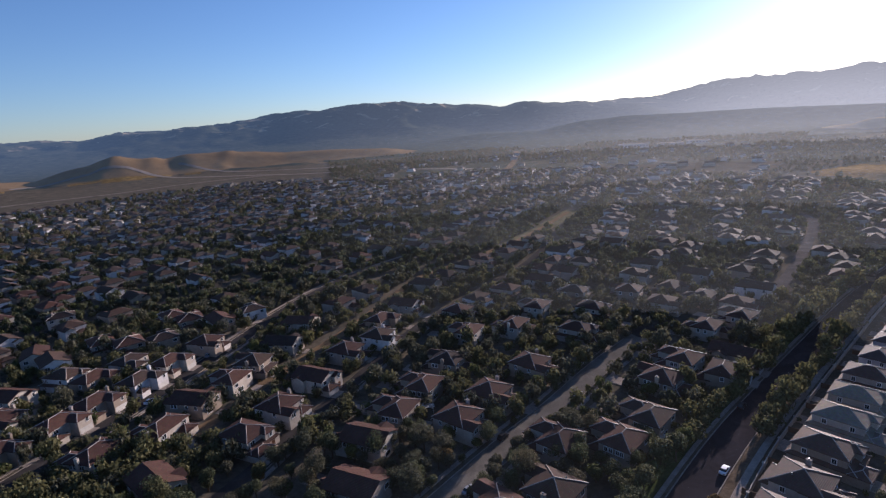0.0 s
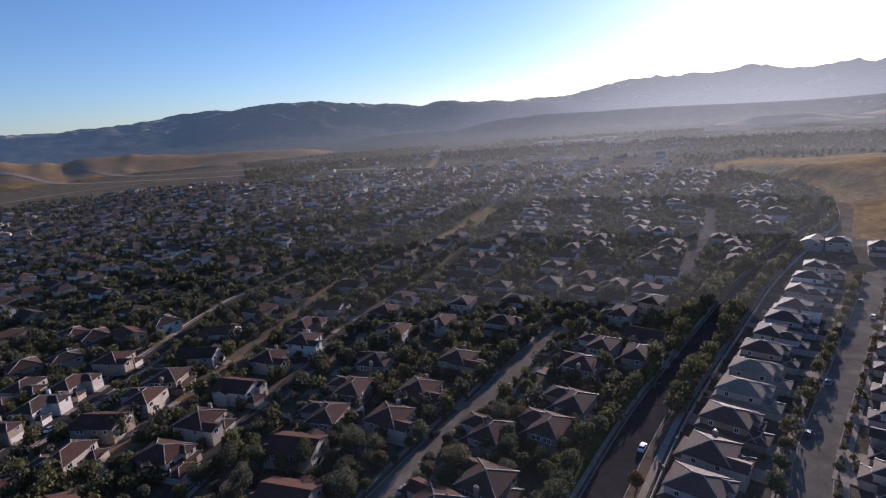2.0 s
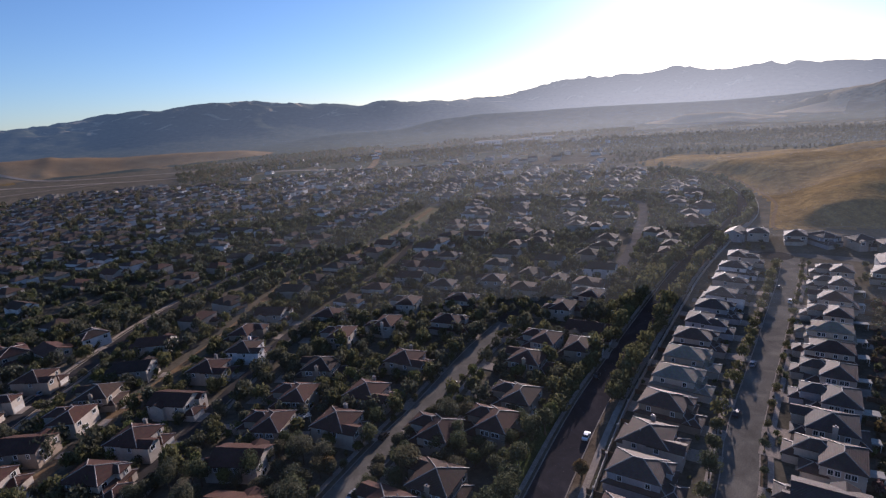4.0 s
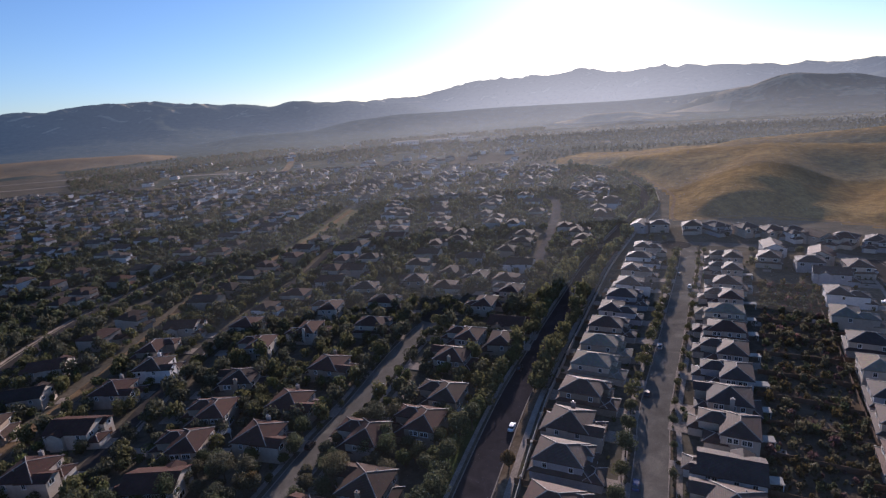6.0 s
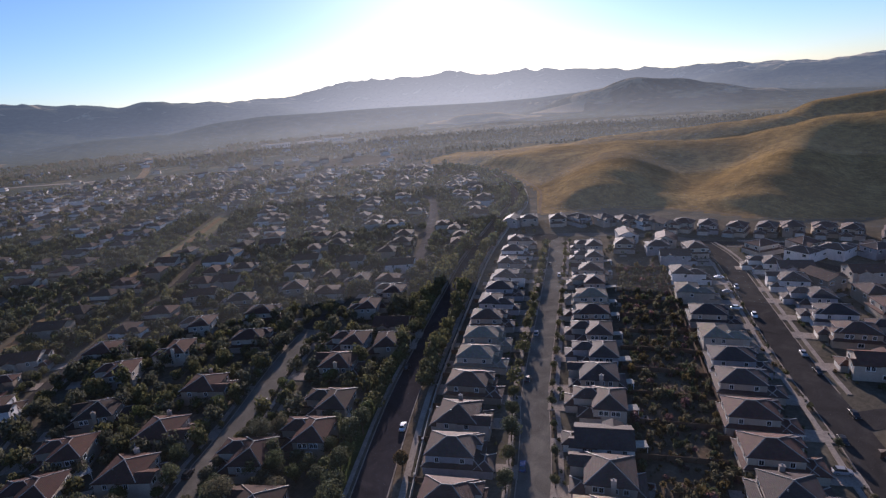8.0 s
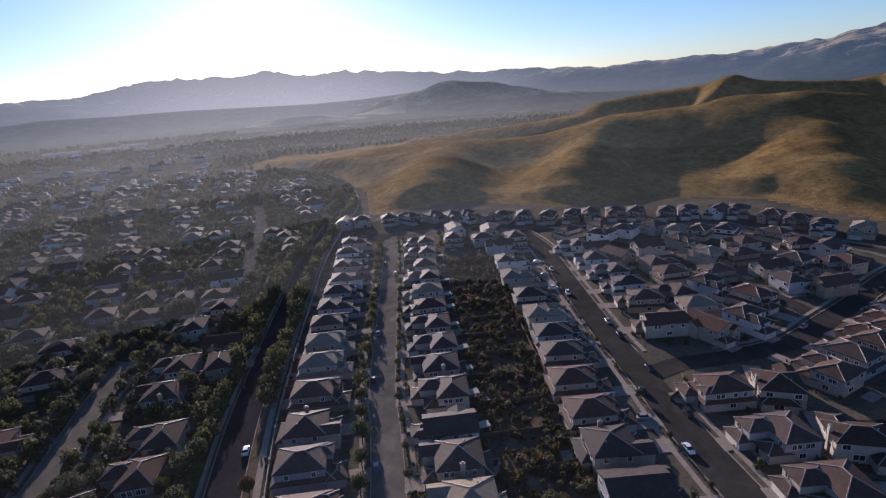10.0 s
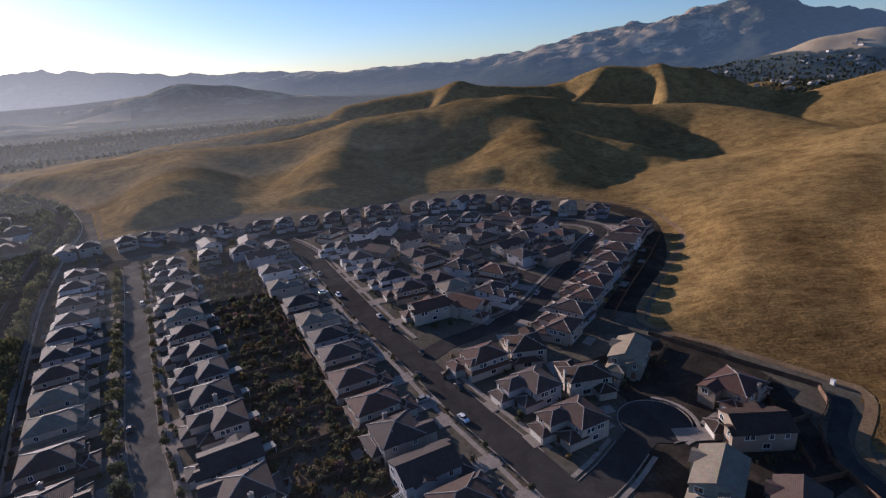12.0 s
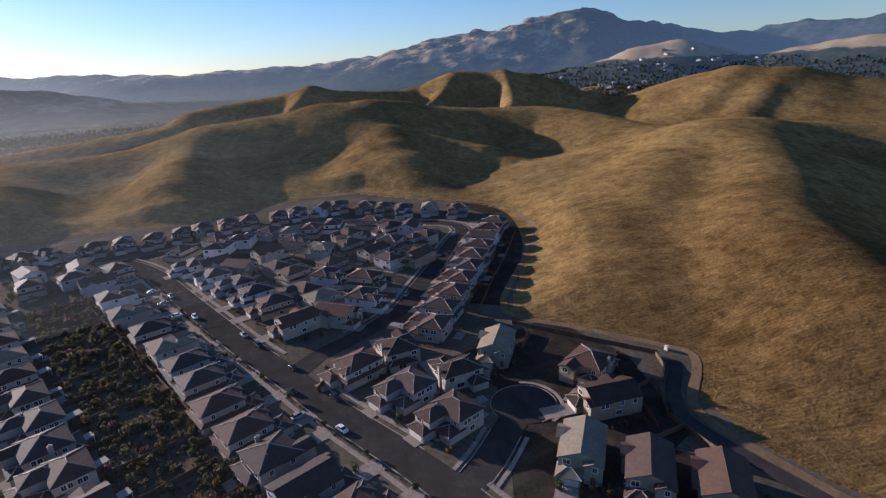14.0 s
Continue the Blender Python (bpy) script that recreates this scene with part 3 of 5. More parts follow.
def gable(bm, x0, x1, y0, y1, z, slope=0.42, over=0.35, along="y", thick=0.2):
    """A gabled roof slab, its ridge along y or x."""
    x0, x1, y0, y1 = x0 - over, x1 + over, y0 - over, y1 + over
    if along == "y":
        m, h = (x0 + x1) / 2, (x1 - x0) / 2 * slope
        prof = [(x0, z), (m, z + h), (x1, z), (x1, z - thick), (m, z + h - thick), (x0, z - thick)]
        ends = [[bm.verts.new((u, y, w)) for u, w in prof] for y in (y0, y1)]
    else:
        m, h = (y0 + y1) / 2, (y1 - y0) / 2 * slope
        prof = [(y1, z), (m, z + h), (y0, z), (y0, z - thick), (m, z + h - thick), (y1, z - thick)]
        ends = [[bm.verts.new((x, u, w)) for u, w in prof] for x in (x0, x1)]
    a, b = ends
    for i in range(6):
        j = (i + 1) % 6
        bm.faces.new((a[i], b[i], b[j], a[j]))
    for s, flip in ((a, False), (b, True)):
        for q in ((0, 1, 4, 5), (1, 2, 3, 4)):
            f = [s[i] for i in q]
            bm.faces.new(f[::-1] if flip else f)


def caps(bm, half=0.13):
    """Ridge and hip tiles: a raised cap along each upper edge of a roof. Their faces take the second material."""
    lines = []
    for e in bm.edges:
        a, b = e.verts[0].co, e.verts[1].co
        if len(e.link_faces) == 2:
            n0, n1 = (f.normal for f in e.link_faces)
            if n0.z > 0.5 and n1.z > 0.5 and n0.dot(n1) < 0.97 and (b - a).length > 0.5:
                lines.append(tuple(e.verts))
    for a, b in lines:
        d = (b.co - a.co).normalized()
        side = d.cross(Vector((0, 0, 1))).normalized() * half
        ring = []
        for p in (a, b):
            ring.append([p] + [bm.verts.new(p.co + o) for o in (-side - Vector((0, 0, .05)), -side * .6 + Vector((0, 0, .11)), side * .6 + Vector((0, 0, .11)), side - Vector((0, 0, .05)))])
        faces = [bm.faces.new((ring[0][k], ring[1][k], ring[1][(k + 1) % 5], ring[0][(k + 1) % 5])) for k in range(1, 4)]
        faces += [bm.faces.new(ring[0][::-1]), bm.faces.new(ring[1])]
        for f in faces:
            f.material_index = 1


def gable_wall(bm, x0, x1, y, z, slope, thick=0.25, along="y"):
    """The triangle of wall that closes a gable."""
    m, h = (x0 + x1) / 2, (x1 - x0) / 2 * slope
    ring = []
    for d in (0, thick):
        pts = ((x0, y + d, z), (x1, y + d, z), (m, y + d, z + h)) if along == "y" else ((y + d, x0, z), (y + d, x1, z), (y + d, m, z + h))
        ring.append([bm.verts.new(p) for p in pts])
    a, b = ring
    bm.faces.new(a), bm.faces.new(b[::-1])
    for i in range(3):
        bm.faces.new((a[i], b[i], b[(i + 1) % 3], a[(i + 1) % 3]))


def window_meshes(w, h):
    """Frame with a glazing bar, and pane; they face -y."""
    f = boxed((-w / 2 - .1, -w / 2 + .06, -.09, .05, 0, h), (w / 2 - .06, w / 2 + .1, -.09, .05, 0, h), (-w / 2, w / 2, -.09, .05, h - .06, h + .1),
              (-w / 2 - .16, w / 2 + .16, -.14, .05, -.1, .06), (-.03, .03, -.07, .05, .06, h - .06))
    p = boxed((-w / 2 + .05, w / 2 - .05, -.045, .03, .05, h - .05))
    out = []
    for bm, name, mat in ((f, "window", TRIM), (p, "pane", GLASS)):
        me = bpy.data.meshes.new(name)
        bm.to_mesh(me)
        bm.free()
        me.materials.append(mat)
        out.append(me)
    return out


WINDOWS = {k: window_meshes(*k) for k in ((1.8, 1.45), (1.1, 1.45), (2.6, 1.6))}


def add_window(root, size, x, y, z, turn):
    frame_me, pane_me = WINDOWS[size]
    w = shared("window", frame_me, root, pose(x, y, z, 0, 0, turn))
    shared("pane", pane_me, w, Matrix.Identity(4), "dark reflecting glass")


def garage_door(root, x, y, w):
    """A sectional door: four panels that bulge between their joints."""
    bm, prof = bmesh.new(), [(y + .04, .02)]
    for k in range(4):
        z = .02 + k * .56
        prof += [(y - .02, z), (y - .07, z + .06), (y - .07, z + .5), (y - .02, z + .56)]
    prof.append((y + .04, 2.26))
    ends = [[bm.verts.new((u, *p)) for p in prof] for u in (x - w / 2, x + w / 2)]
    for i in range(len(prof) - 1):
        bm.faces.new((ends[0][i], ends[0][i + 1], ends[1][i + 1], ends[1][i]))
    bm.faces.new(ends[0][::-1]), bm.faces.new(ends[1])
    bmesh.ops.recalc_face_normals(bm, faces=bm.faces)
    return part("garage_door", bm, GARAGE, root, "panelled sectional garage door")


def front_door(root, x, y):
    d = part("front_door", boxed((x - .5, x + .5, y - .06, y + .04, .1, 2.15), (x - .62, x - .5, y - .1, y + .04, .1, 2.25), (x + .5, x + .62, y - .1, y + .04, .1, 2.25), (x - .62, x + .62, y - .1, y + .04, 2.15, 2.27)), DOOR, root, "dark wooden front door")
    part("step", boxed((x - .9, x + .9, y - 1.1, y, -.05, .1)), CONCRETE, root)
    return d


# Plan of each kind of house: walls, roof pieces, garage and openings, the front towards -y
def house_plan(kind):
    W, R, G = [], [], []
    if kind == 0:      # long hipped block on a wider ground floor, garage in front
        W = [(-5.0, 5.0, -4.5, 8.0, 0, 5.8), (-5.9, 5.9, -6.6, 8.8, 0, 2.9), (-5.9, 0.6, -9.4, -6.6, 0, 2.8), (0.9, 4.9, -6.0, -4.5, 0, 5.6)]
        R = [("hip", -5.0, 5.0, -4.5, 8.0, 5.8), ("hip", -5.9, 5.9, -6.6, 8.8, 2.9), ("hip", -5.9, 0.6, -9.6, -5.0, 2.8), ("hip", 0.9, 4.9, -6.1, -0.5, 5.6)]
        gar, door, fr = (-2.6, -9.4, 5.0), (3.2, -6.6), -4.5
    elif kind == 1:    # hipped block with a gabled bay
        W = [(-5.8, 5.8, -4, 7.5, 0, 5.7), (-5.8, -0.8, -7.6, -4, 0, 5.4), (0.4, 5.6, -7.2, -4, 0, 2.8), (-3.5, 5.8, 7.5, 9.8, 0, 2.8)]
        R = [("hip", -5.8, 5.8, -4, 7.5, 5.7), ("gy", -5.8, -0.8, -7.8, 1, 5.4), ("hip", 0.4, 5.6, -7.4, -2.5, 2.8), ("hip", -3.5, 5.8, 6, 9.9, 2.8)]
        G = [(-5.8, -0.8, -7.6, 5.4, "y")]
        gar, door, fr = (3.0, -7.2, 4.6), (-0.2, -4.0), -7.6
    elif kind == 2:    # L of two hips over a low front
        W = [(-6, 6, -1, 8.2, 0, 5.8), (-6, 0.2, -6.5, -1, 0, 5.5), (0.2, 6, -4.8, -1, 0, 2.8), (-6, 0.2, -9, -6.5, 0, 2.8)]
        R = [("hip", -6, 6, -1, 8.2, 5.8), ("hip", -6, 0.2, -6.5, 2, 5.5), ("hip", 0.4, 6, -5.0, 1, 2.8), ("hip", -6, 0.2, -9.1, -5.0, 2.8)]
        gar, door, fr = (-2.9, -9.0, 4.8), (1.4, -4.8), -6.5
    elif kind == 3:    # gabled long house, ridge from street to garden, with a cross gable
        W = [(-5.2, 5.2, -6, 8.5, 0, 5.5), (-5.2, 0.4, -9.2, -6, 0, 2.7), (-6.2, -5.2, 1.5, 6.5, 0, 5.4), (1.0, 5.2, -7.4, -6, 0, 5.3)]
        R = [("gy", -5.2, 5.2, -6, 8.5, 5.5), ("hip", -5.2, 0.4, -9.4, -5, 2.7), ("gx", -6.4, 0, 1.5, 6.5, 5.4), ("gy", 1.0, 5.2, -7.5, -1, 5.3)]
        G = [(-5.2, 5.2, -6, 5.5, "y"), (-5.2, 5.2, 8.25, 5.5, "y"), (1.5, 6.5, -6.2, 5.4, "x"), (1.0, 5.2, -7.4, 5.3, "y")]
        gar, door, fr = (-2.4, -9.2, 4.8), (3.1, -7.4), -6.0
    else:              # broad house, ridge along the street, wings to front and back
        W = [(-6.6, 6.6, -3.5, 5.5, 0, 5.6), (1.0, 6.6, -7, -3.5, 0, 5.4), (-6.4, -1, 5.5, 9, 0, 2.8), (-6.2, -2.0, -6, -3.5, 0, 2.7)]
        R = [("hip", -6.6, 6.6, -3.5, 5.5, 5.6), ("hip", 1.0, 6.6, -7, 1, 5.4), ("hip", -6.4, -1, 3.5, 9, 2.8), ("hip", -6.2, -2.0, -6.1, -1.5, 2.7)]
        gar, door, fr = (3.8, -7.0, 4.8), (-0.8, -3.5), -3.5
    return W, R, G, gar, door, fr


def build_house(kind, wall, roof, detail, name="house"):
    """One house at the origin: its Empty with walls, roof, doors and windows under it."""
    root = new(name)
    W, R, G, gar, door, fr = house_plan(kind)
    bm = boxed(*W)
    for g in G:
        gable_wall(bm, g[0], g[1], g[2], g[3] - 0.1, 0.42, 0.25, g[4])
    part("wall", bm, STUCCO[wall], root)
    bm = bmesh.new()
    for r in R:
        if r[0] == "hip":
            hip(bm, *r[1:])
        else:
            gable(bm, *r[1:], along=r[0][1])
    bm.normal_update()
    if detail:
        caps(bm)
    roof_ob = part("roof", bm, [TILES[roof], RIDGE_GLINT], root)
    if detail == 0:
        return root
    garage_door(root, *gar)
    x0, x1, y0, y1 = W[0][:4]
    back = y1 + 0.01
    for x in (x0 + 2.2, x1 - 2.2):
        add_window(root, (1.8, 1.45), x, back, 3.6, 180)
    add_window(root, (1.8, 1.45), x0 + 2.0 if kind != 4 else x0 + 2.5, fr - 0.01 if kind in (1, 2) else y0 - 0.01, 3.7, 0)
    add_window(root, (1.1, 1.45), x1 - 1.8, (W[0][2] if kind in (1, 2) else {0: -6.0, 3: -7.4, 4: -7.0}[kind]) - 0.01, 3.7, 0)
    side = x1 + 0.01
    for y in ((y0 + 3, y1 - 3.2) if detail == 1 else (y0 + 2.2, y0 + 3.6, (y0 + y1) / 2 + 1, y1 - 2.4)):
        add_window(root, (1.1, 1.45), side, y, 3.6, 90)
    for y in ((y0 + 3.4,) if detail == 1 else (y0 + 2.8, y1 - 3.0)):
        add_window(root, (1.1, 1.45), x0 - 0.01, y, 3.6, -90)
    if detail == 1:
        return root
    front_door(root, *door)
    low = {0: 8.8, 1: 9.8}.get(kind, y1) + 0.01
    add_window(root, (2.6, 1.6), 1.5, low, 0.9, 180)
    add_window(root, (1.8, 1.45), (5.9 if kind == 0 else x1) + 0.01, (y0 + y1) / 2, 0.9, 90)
    cx, cy = x1 + 0.1, y0 + (y1 - y0) * 0.55
    if kind not in (1, 4):
        return root
    ch = part("chimney", boxed((cx - .35, cx + .35, cy - .6, cy + .6, 0, 7.3), (cx - .42, cx + .42, cy - .67, cy + .67, 7.3, 7.45)), STUCCO[wall], root)
    part("flue", boxed((cx - .18, cx + .18, cy - .18, cy + .18, 7.5, 7.85)), METAL, ch)
    part("vent", boxed((x0 + 3.1, x0 + 3.35, y1 - 4, y1 - 3.75, 6.3, 7.7)), METAL, roof_ob)
    return root


# ---------------------------------------------------------------- plants
def leaf_cloud(n, radius, height, base, leaf, seed, lumps=7):
    """Many small leaves in an uneven crown of several lumps, as vertices and faces."""
    r = np.random.RandomState(seed)
    c = r.normal(size=(lumps, 3))
    c /= np.linalg.norm(c, axis=1)[:, None]
    c *= (np.array([radius, radius, height / 2]) * 0.55) * r.uniform(0.3, 1.0, (lumps, 1))
    k = r.randint(0, lumps, n)
    d = r.normal(size=(n, 3))
    d /= np.linalg.norm(d, axis=1)[:, None]
    size = r.uniform(0.5, 0.75, lumps)
    p = c[k] + d * (np.array([radius, radius, height / 2]) * size[k][:, None]) * r.uniform(0.7, 1.0, (n, 1))
    p[:, 2] = np.maximum(p[:, 2], -height * 0.42) + base + height / 2
    a = r.normal(size=(n, 3))
    a /= np.linalg.norm(a, axis=1)[:, None]
    b = np.cross(a, d)
    b /= np.linalg.norm(b, axis=1)[:, None] + 1e-6
    s = leaf * r.uniform(0.6, 1.3, (n, 1))
    verts = np.stack([p - a * s - b * s * 0.6, p + a * s - b * s * 0.5, p + b * s], 1).reshape(-1, 3)
    return verts


def tri_mesh(name, verts, material):
    me = bpy.data.meshes.new(name)
    n = len(verts) // 3
    me.vertices.add(len(verts))
    me.vertices.foreach_set("co", np.ascontiguousarray(verts, dtype=np.float32).ravel())
    me.loops.add(len(verts))
    me.loops.foreach_set("vertex_index", np.arange(len(verts)))
    me.polygons.add(n)
    me.polygons.foreach_set("loop_start", np.arange(n) * 3)
    me.materials.append(material)
    me.update(calc_edges=True)
    return me


def tube(bm, pts, radii, sides=6):
    rings = []
    for p, rad in zip(pts, radii):
        rings.append([bm.verts.new((p[0] + rad * math.cos(a), p[1] + rad * math.sin(a), p[2])) for a in [2 * math.pi * i / sides for i in range(sides)]])
    for r0, r1 in zip(rings, rings[1:]):
        for i in range(sides):
            bm.faces.new((r0[i], r0[(i + 1) % sides], r1[(i + 1) % sides], r1[i]))
    bm.faces.new(rings[0][::-1]), bm.faces.new(rings[-1])


def build_tree(height, radius, leaf, seed, label, leaves=1900):
    root = new("tree")
    r = random.Random(seed)
    bm = bmesh.new()
    top = height * 0.62
    tube(bm, [(0, 0, -0.1), (0.05, 0, height * .2), (0.1, 0.05, height * .4), (0, 0, top)], [0.2, 0.16, 0.12, 0.05])
    for k in range(5):
        a, z0 = r.uniform(0, 6.28), height * r.uniform(.28, .45)
        q = radius * r.uniform(.45, .75)
        tube(bm, [(0.05, 0, z0), (q * .5 * math.cos(a), q * .5 * math.sin(a), z0 + height * .14), (q * math.cos(a), q * math.sin(a), z0 + height * .3)], [0.09, 0.06, 0.025], 5)
    part("trunk", bm, BARK, root)
    crown = new("crown", tri_mesh("crown", leaf_cloud(leaves, radius, height * 0.74, height * 0.26, 0.2, seed, 9), LEAF[leaf]))
    crown.parent = root
    tagged(root, label, "tree", "garden and street trees")
    return root


# ---------------------------------------------------------------- roads
def ribbon(points, half, z0, z1, shift=0.0):
    """A slab along a line of points, from z0 to z1, shifted to its right."""
    bm = bmesh.new()
    pts = [Vector((*p, 0)) for p in points]
    prev = None
    for i, p in enumerate(pts):
        d = (pts[min(i + 1, len(pts) - 1)] - pts[max(i - 1, 0)]).normalized()
        n = Vector((d.y, -d.x, 0))
        c = p + n * shift
        cur = [bm.verts.new((*(c + n * s).xy, z)) for s, z in ((-half, z0), (half, z0), (half, z1), (-half, z1))]
        if prev:
            for k in range(4):
                bm.faces.new((prev[k], prev[(k + 1) % 4], cur[(k + 1) % 4], cur[k])[::-1])
        else:
            bm.faces.new(cur)
        prev = cur
    bm.faces.new(prev[::-1])
    bmesh.ops.recalc_face_normals(bm, faces=bm.faces)
    return bm


def smooth_line(points, step=6.0):
    """A line through the points, in short even steps with rounded bends."""
    out = []
    P = [points[0]] + list(points) + [points[-1]]
    for i in range(1, len(P) - 2):
        p0, p1, p2, p3 = (np.array(P[j], float) for j in (i - 1, i, i + 1, i + 2))
        n = max(2, int(np.linalg.norm(p2 - p1) / step))
        for k in range(n):
            t = k / n
            out.append(tuple(0.5 * (2 * p1 + (p2 - p0) * t + (2 * p0 - 5 * p1 + 4 * p2 - p3) * t * t + (3 * p1 - p0 - 3 * p2 + p3) * t ** 3)))
    out.append(tuple(points[-1]))
    return [tuple(float(c) for c in p) for p in out]


def along(line, step, shift, start=0.0):
    """Places every so many metres along a line, shifted to its right: x, y and the azimuth of the line."""
    out, left = [], start
    for (x0, y0), (x1, y1) in zip(line, line[1:]):
        d = math.hypot(x1 - x0, y1 - y0)
        while left < d:
            t, nx, ny = left / d, (y1 - y0) / d, -(x1 - x0) / d
            out.append((x0 + (x1 - x0) * t + nx * shift, y0 + (y1 - y0) * t + ny * shift, math.degrees(math.atan2(x1 - x0, y1 - y0))))
            left += step
        left -= d
    return out


SEGMENTS = {}


def near_line(x, y, line):
    """The distance from a place to a line."""
    key = (len(line), line[0], line[-1])
    if key not in SEGMENTS:
        a = np.array(line)
        SEGMENTS[key] = (a[:-1, 0], a[:-1, 1], np.diff(a[:, 0]), np.diff(a[:, 1]))
    x0, y0, dx, dy = SEGMENTS[key]
    t = np.clip(((x - x0) * dx + (y - y0) * dy) / (dx * dx + dy * dy + 1e-9), 0, 1)
    return float(np.sqrt(((x - x0 - t * dx) ** 2 + (y - y0 - t * dy) ** 2).min()))

# ---------------------------------------------------------------- streets
BLVD = smooth_line([(20, 78), (69, 132), (101, 163), (149, 207), (194, 247), (262, 300), (322, 345), (379, 415), (415, 493), (430, 573), (415, 650), (375, 730)])
STREETS = {
    "boulevard": (BLVD, 4.6),
    "row_street": (smooth_line([(40, 48), (78, 81.5), (96, 98.5), (113, 115), (165, 158.5), (225, 209), (256, 237)]), 4.2),
    "row_cross_street": (smooth_line([(236, 268), (252, 249), (264, 238), (282, 216), (296, 190), (300, 165)]), 4.2),
    "curved_street": (smooth_line([(300, 165), (276, 137), (228, 99), (187, 67), (159, 43), (138, 26), (121, 10.5), (108, -1), (92, -13), (50, -42)]), 5.0),
    "loop_street": (smooth_line([(160, 43), (172, 37), (185, 24), (206, 7), (228, -1), (256, -11), (291, -22), (317, -31), (332, -22), (342, 8), (350, 45), (342, 85), (324, 122), (300, 160)]), 4.2),
    "inner_street": (smooth_line([(230, -2), (245, 12), (259, 32), (272, 52), (292, 85), (300, 120)]), 3.8),
    "short_street": (smooth_line([(101, -7), (112, -15.5), (122, -21.5), (134, -29)]), 4.2),
    "back_lane": (smooth_line([(150, -82), (143, -79.5), (134, -74), (122, -71), (112, -74.5), (102, -79.5), (90, -86), (78, -94)]), 2.2),
    "garden_street": (smooth_line([(-30, 92), (1, 130), (14, 145.5), (30, 163), (55, 193), (80, 219)]), 4.2),
    "shady_lane": (smooth_line([(-84, 100), (-66, 130), (-56, 155), (-45, 182), (-35, 206), (-24, 234), (-5, 266), (18, 300), (45, 340), (70, 390)]), 3.0),
    "west_street": (smooth_line([(-150, 96), (-133, 145), (-124, 173), (-114, 207), (-104, 245), (-92, 290), (-70, 340), (-30, 390)]), 4.0),
    "north_street": (smooth_line([(-260, 235), (-188, 301), (-150, 335), (-90, 400)]), 4.0),
    "far_street": (smooth_line([(150, 250), (188, 291), (247, 365), (268, 393), (287, 425), (291, 450), (284, 500), (262, 560)]), 3.2),
}
for name, (line, half) in STREETS.items():
    z = 0.05 + 0.005 * list(STREETS).index(name)
    tagged(part("road", ribbon(line, half, -0.2, z), {"boulevard": SHADED_ASPHALT, "row_street": SUNLIT_ASPHALT, "garden_street": SUNLIT_ASPHALT, "row_cross_street": SUNLIT_ASPHALT, "far_street": PALE_ASPHALT}.get(name, ASPHALT)), "worn grey asphalt street between kerbs", "road", kind="structure")
for x, y, r in ((134, -29, 9.5), (84, 222, 9), (252, 244, 9)):
    bm = bmesh.new()
    bmesh.ops.create_circle(bm, cap_ends=True, segments=32, radius=r, matrix=Matrix.Translation((x, y, 0.125)))
    tagged(part("road", bm, ASPHALT), "round asphalt turning circle of a street", "road", kind="structure")


def kerb_and_walk(line, half, side, gap=1.6, width=1.4, kerb=True):
    """The raised kerb, the planting strip and the concrete walk on one side of a street."""
    if kerb:
        tagged(part("kerb", ribbon(line, 0.14, -0.1, 0.2, side * (half + 0.16)), CONCRETE), "pale concrete kerb along the street", "kerb", kind="structure")
    tagged(part("pavement", ribbon(line, width / 2, -0.1, 0.2, side * (half + 0.3 + gap + width / 2)), CONCRETE), "pale concrete footpath beside the street", "pavement", kind="structure")


def cut(line, a, b):
    """The stretch of a line between two shares of its length."""
    n = len(line)
    return line[int(a * n):max(int(a * n) + 2, int(b * n))]


tagged(part("kerb", ribbon(cut(BLVD, 0, .75), 0.14, -0.1, 0.2, -4.76), CONCRETE), "pale concrete kerb along the boulevard", "kerb", kind="structure")
tagged(part("pavement", ribbon(cut(BLVD, 0, .75), 0.6, -0.1, 0.18, -6.4), CONCRETE), "pale concrete footpath along the boulevard", "pavement", kind="structure")
tagged(part("kerb", ribbon(cut(BLVD, 0, .75), 0.14, -0.1, 0.2, 4.76), CONCRETE), "pale concrete kerb along the boulevard", "kerb", kind="structure")
for s, a, b in (("row_street", 0, .96), ("curved_street", .02, 1), ("garden_street", 0, .93)):
    kerb_and_walk(cut(STREETS[s][0], a, b), STREETS[s][1], 1)
for s, a, b in (("row_street", 0, .96), ("curved_street", .02, .56), ("curved_street", .64, .765), ("curved_street", .82, 1), ("garden_street", 0, .93), ("loop_street", .1, .98), ("west_street", 0, 1)):
    kerb_and_walk(cut(STREETS[s][0], a, b), STREETS[s][1], -1)
kerb_and_walk(cut(STREETS["loop_street"][0], .3, .95), 4.2, 1)
kerb_and_walk(STREETS["shady_lane"][0], 3.0, 1, 1.0, 1.6)
kerb_and_walk(STREETS["west_street"][0], 4.0, 1, 1.0, 1.6)
# the trail beside the boulevard, the greenbelt trail and the farm track round the field
trail_a = [(x, y) for x, y, a in along(cut(BLVD, 0, .72), 6, 8.4)]
tagged(part("trail", ribbon(trail_a, 0.9, -0.1, 0.16), CONCRETE), "pale concrete path behind a row of trees", "trail", kind="structure")
GREENWAY = smooth_line([(-112, 120), (-90, 160), (-76, 198), (-61, 230), (-47, 263), (-29, 314), (-18, 338), (3, 358), (60, 430), (118, 531)])
tagged(part("trail", ribbon(GREENWAY, 2.6, -0.1, 0.06), TRAIL), "reddish dirt trail through a greenbelt", "trail", kind="structure")
CLEARING = smooth_line([(46, 410), (85, 468), (126, 542)])
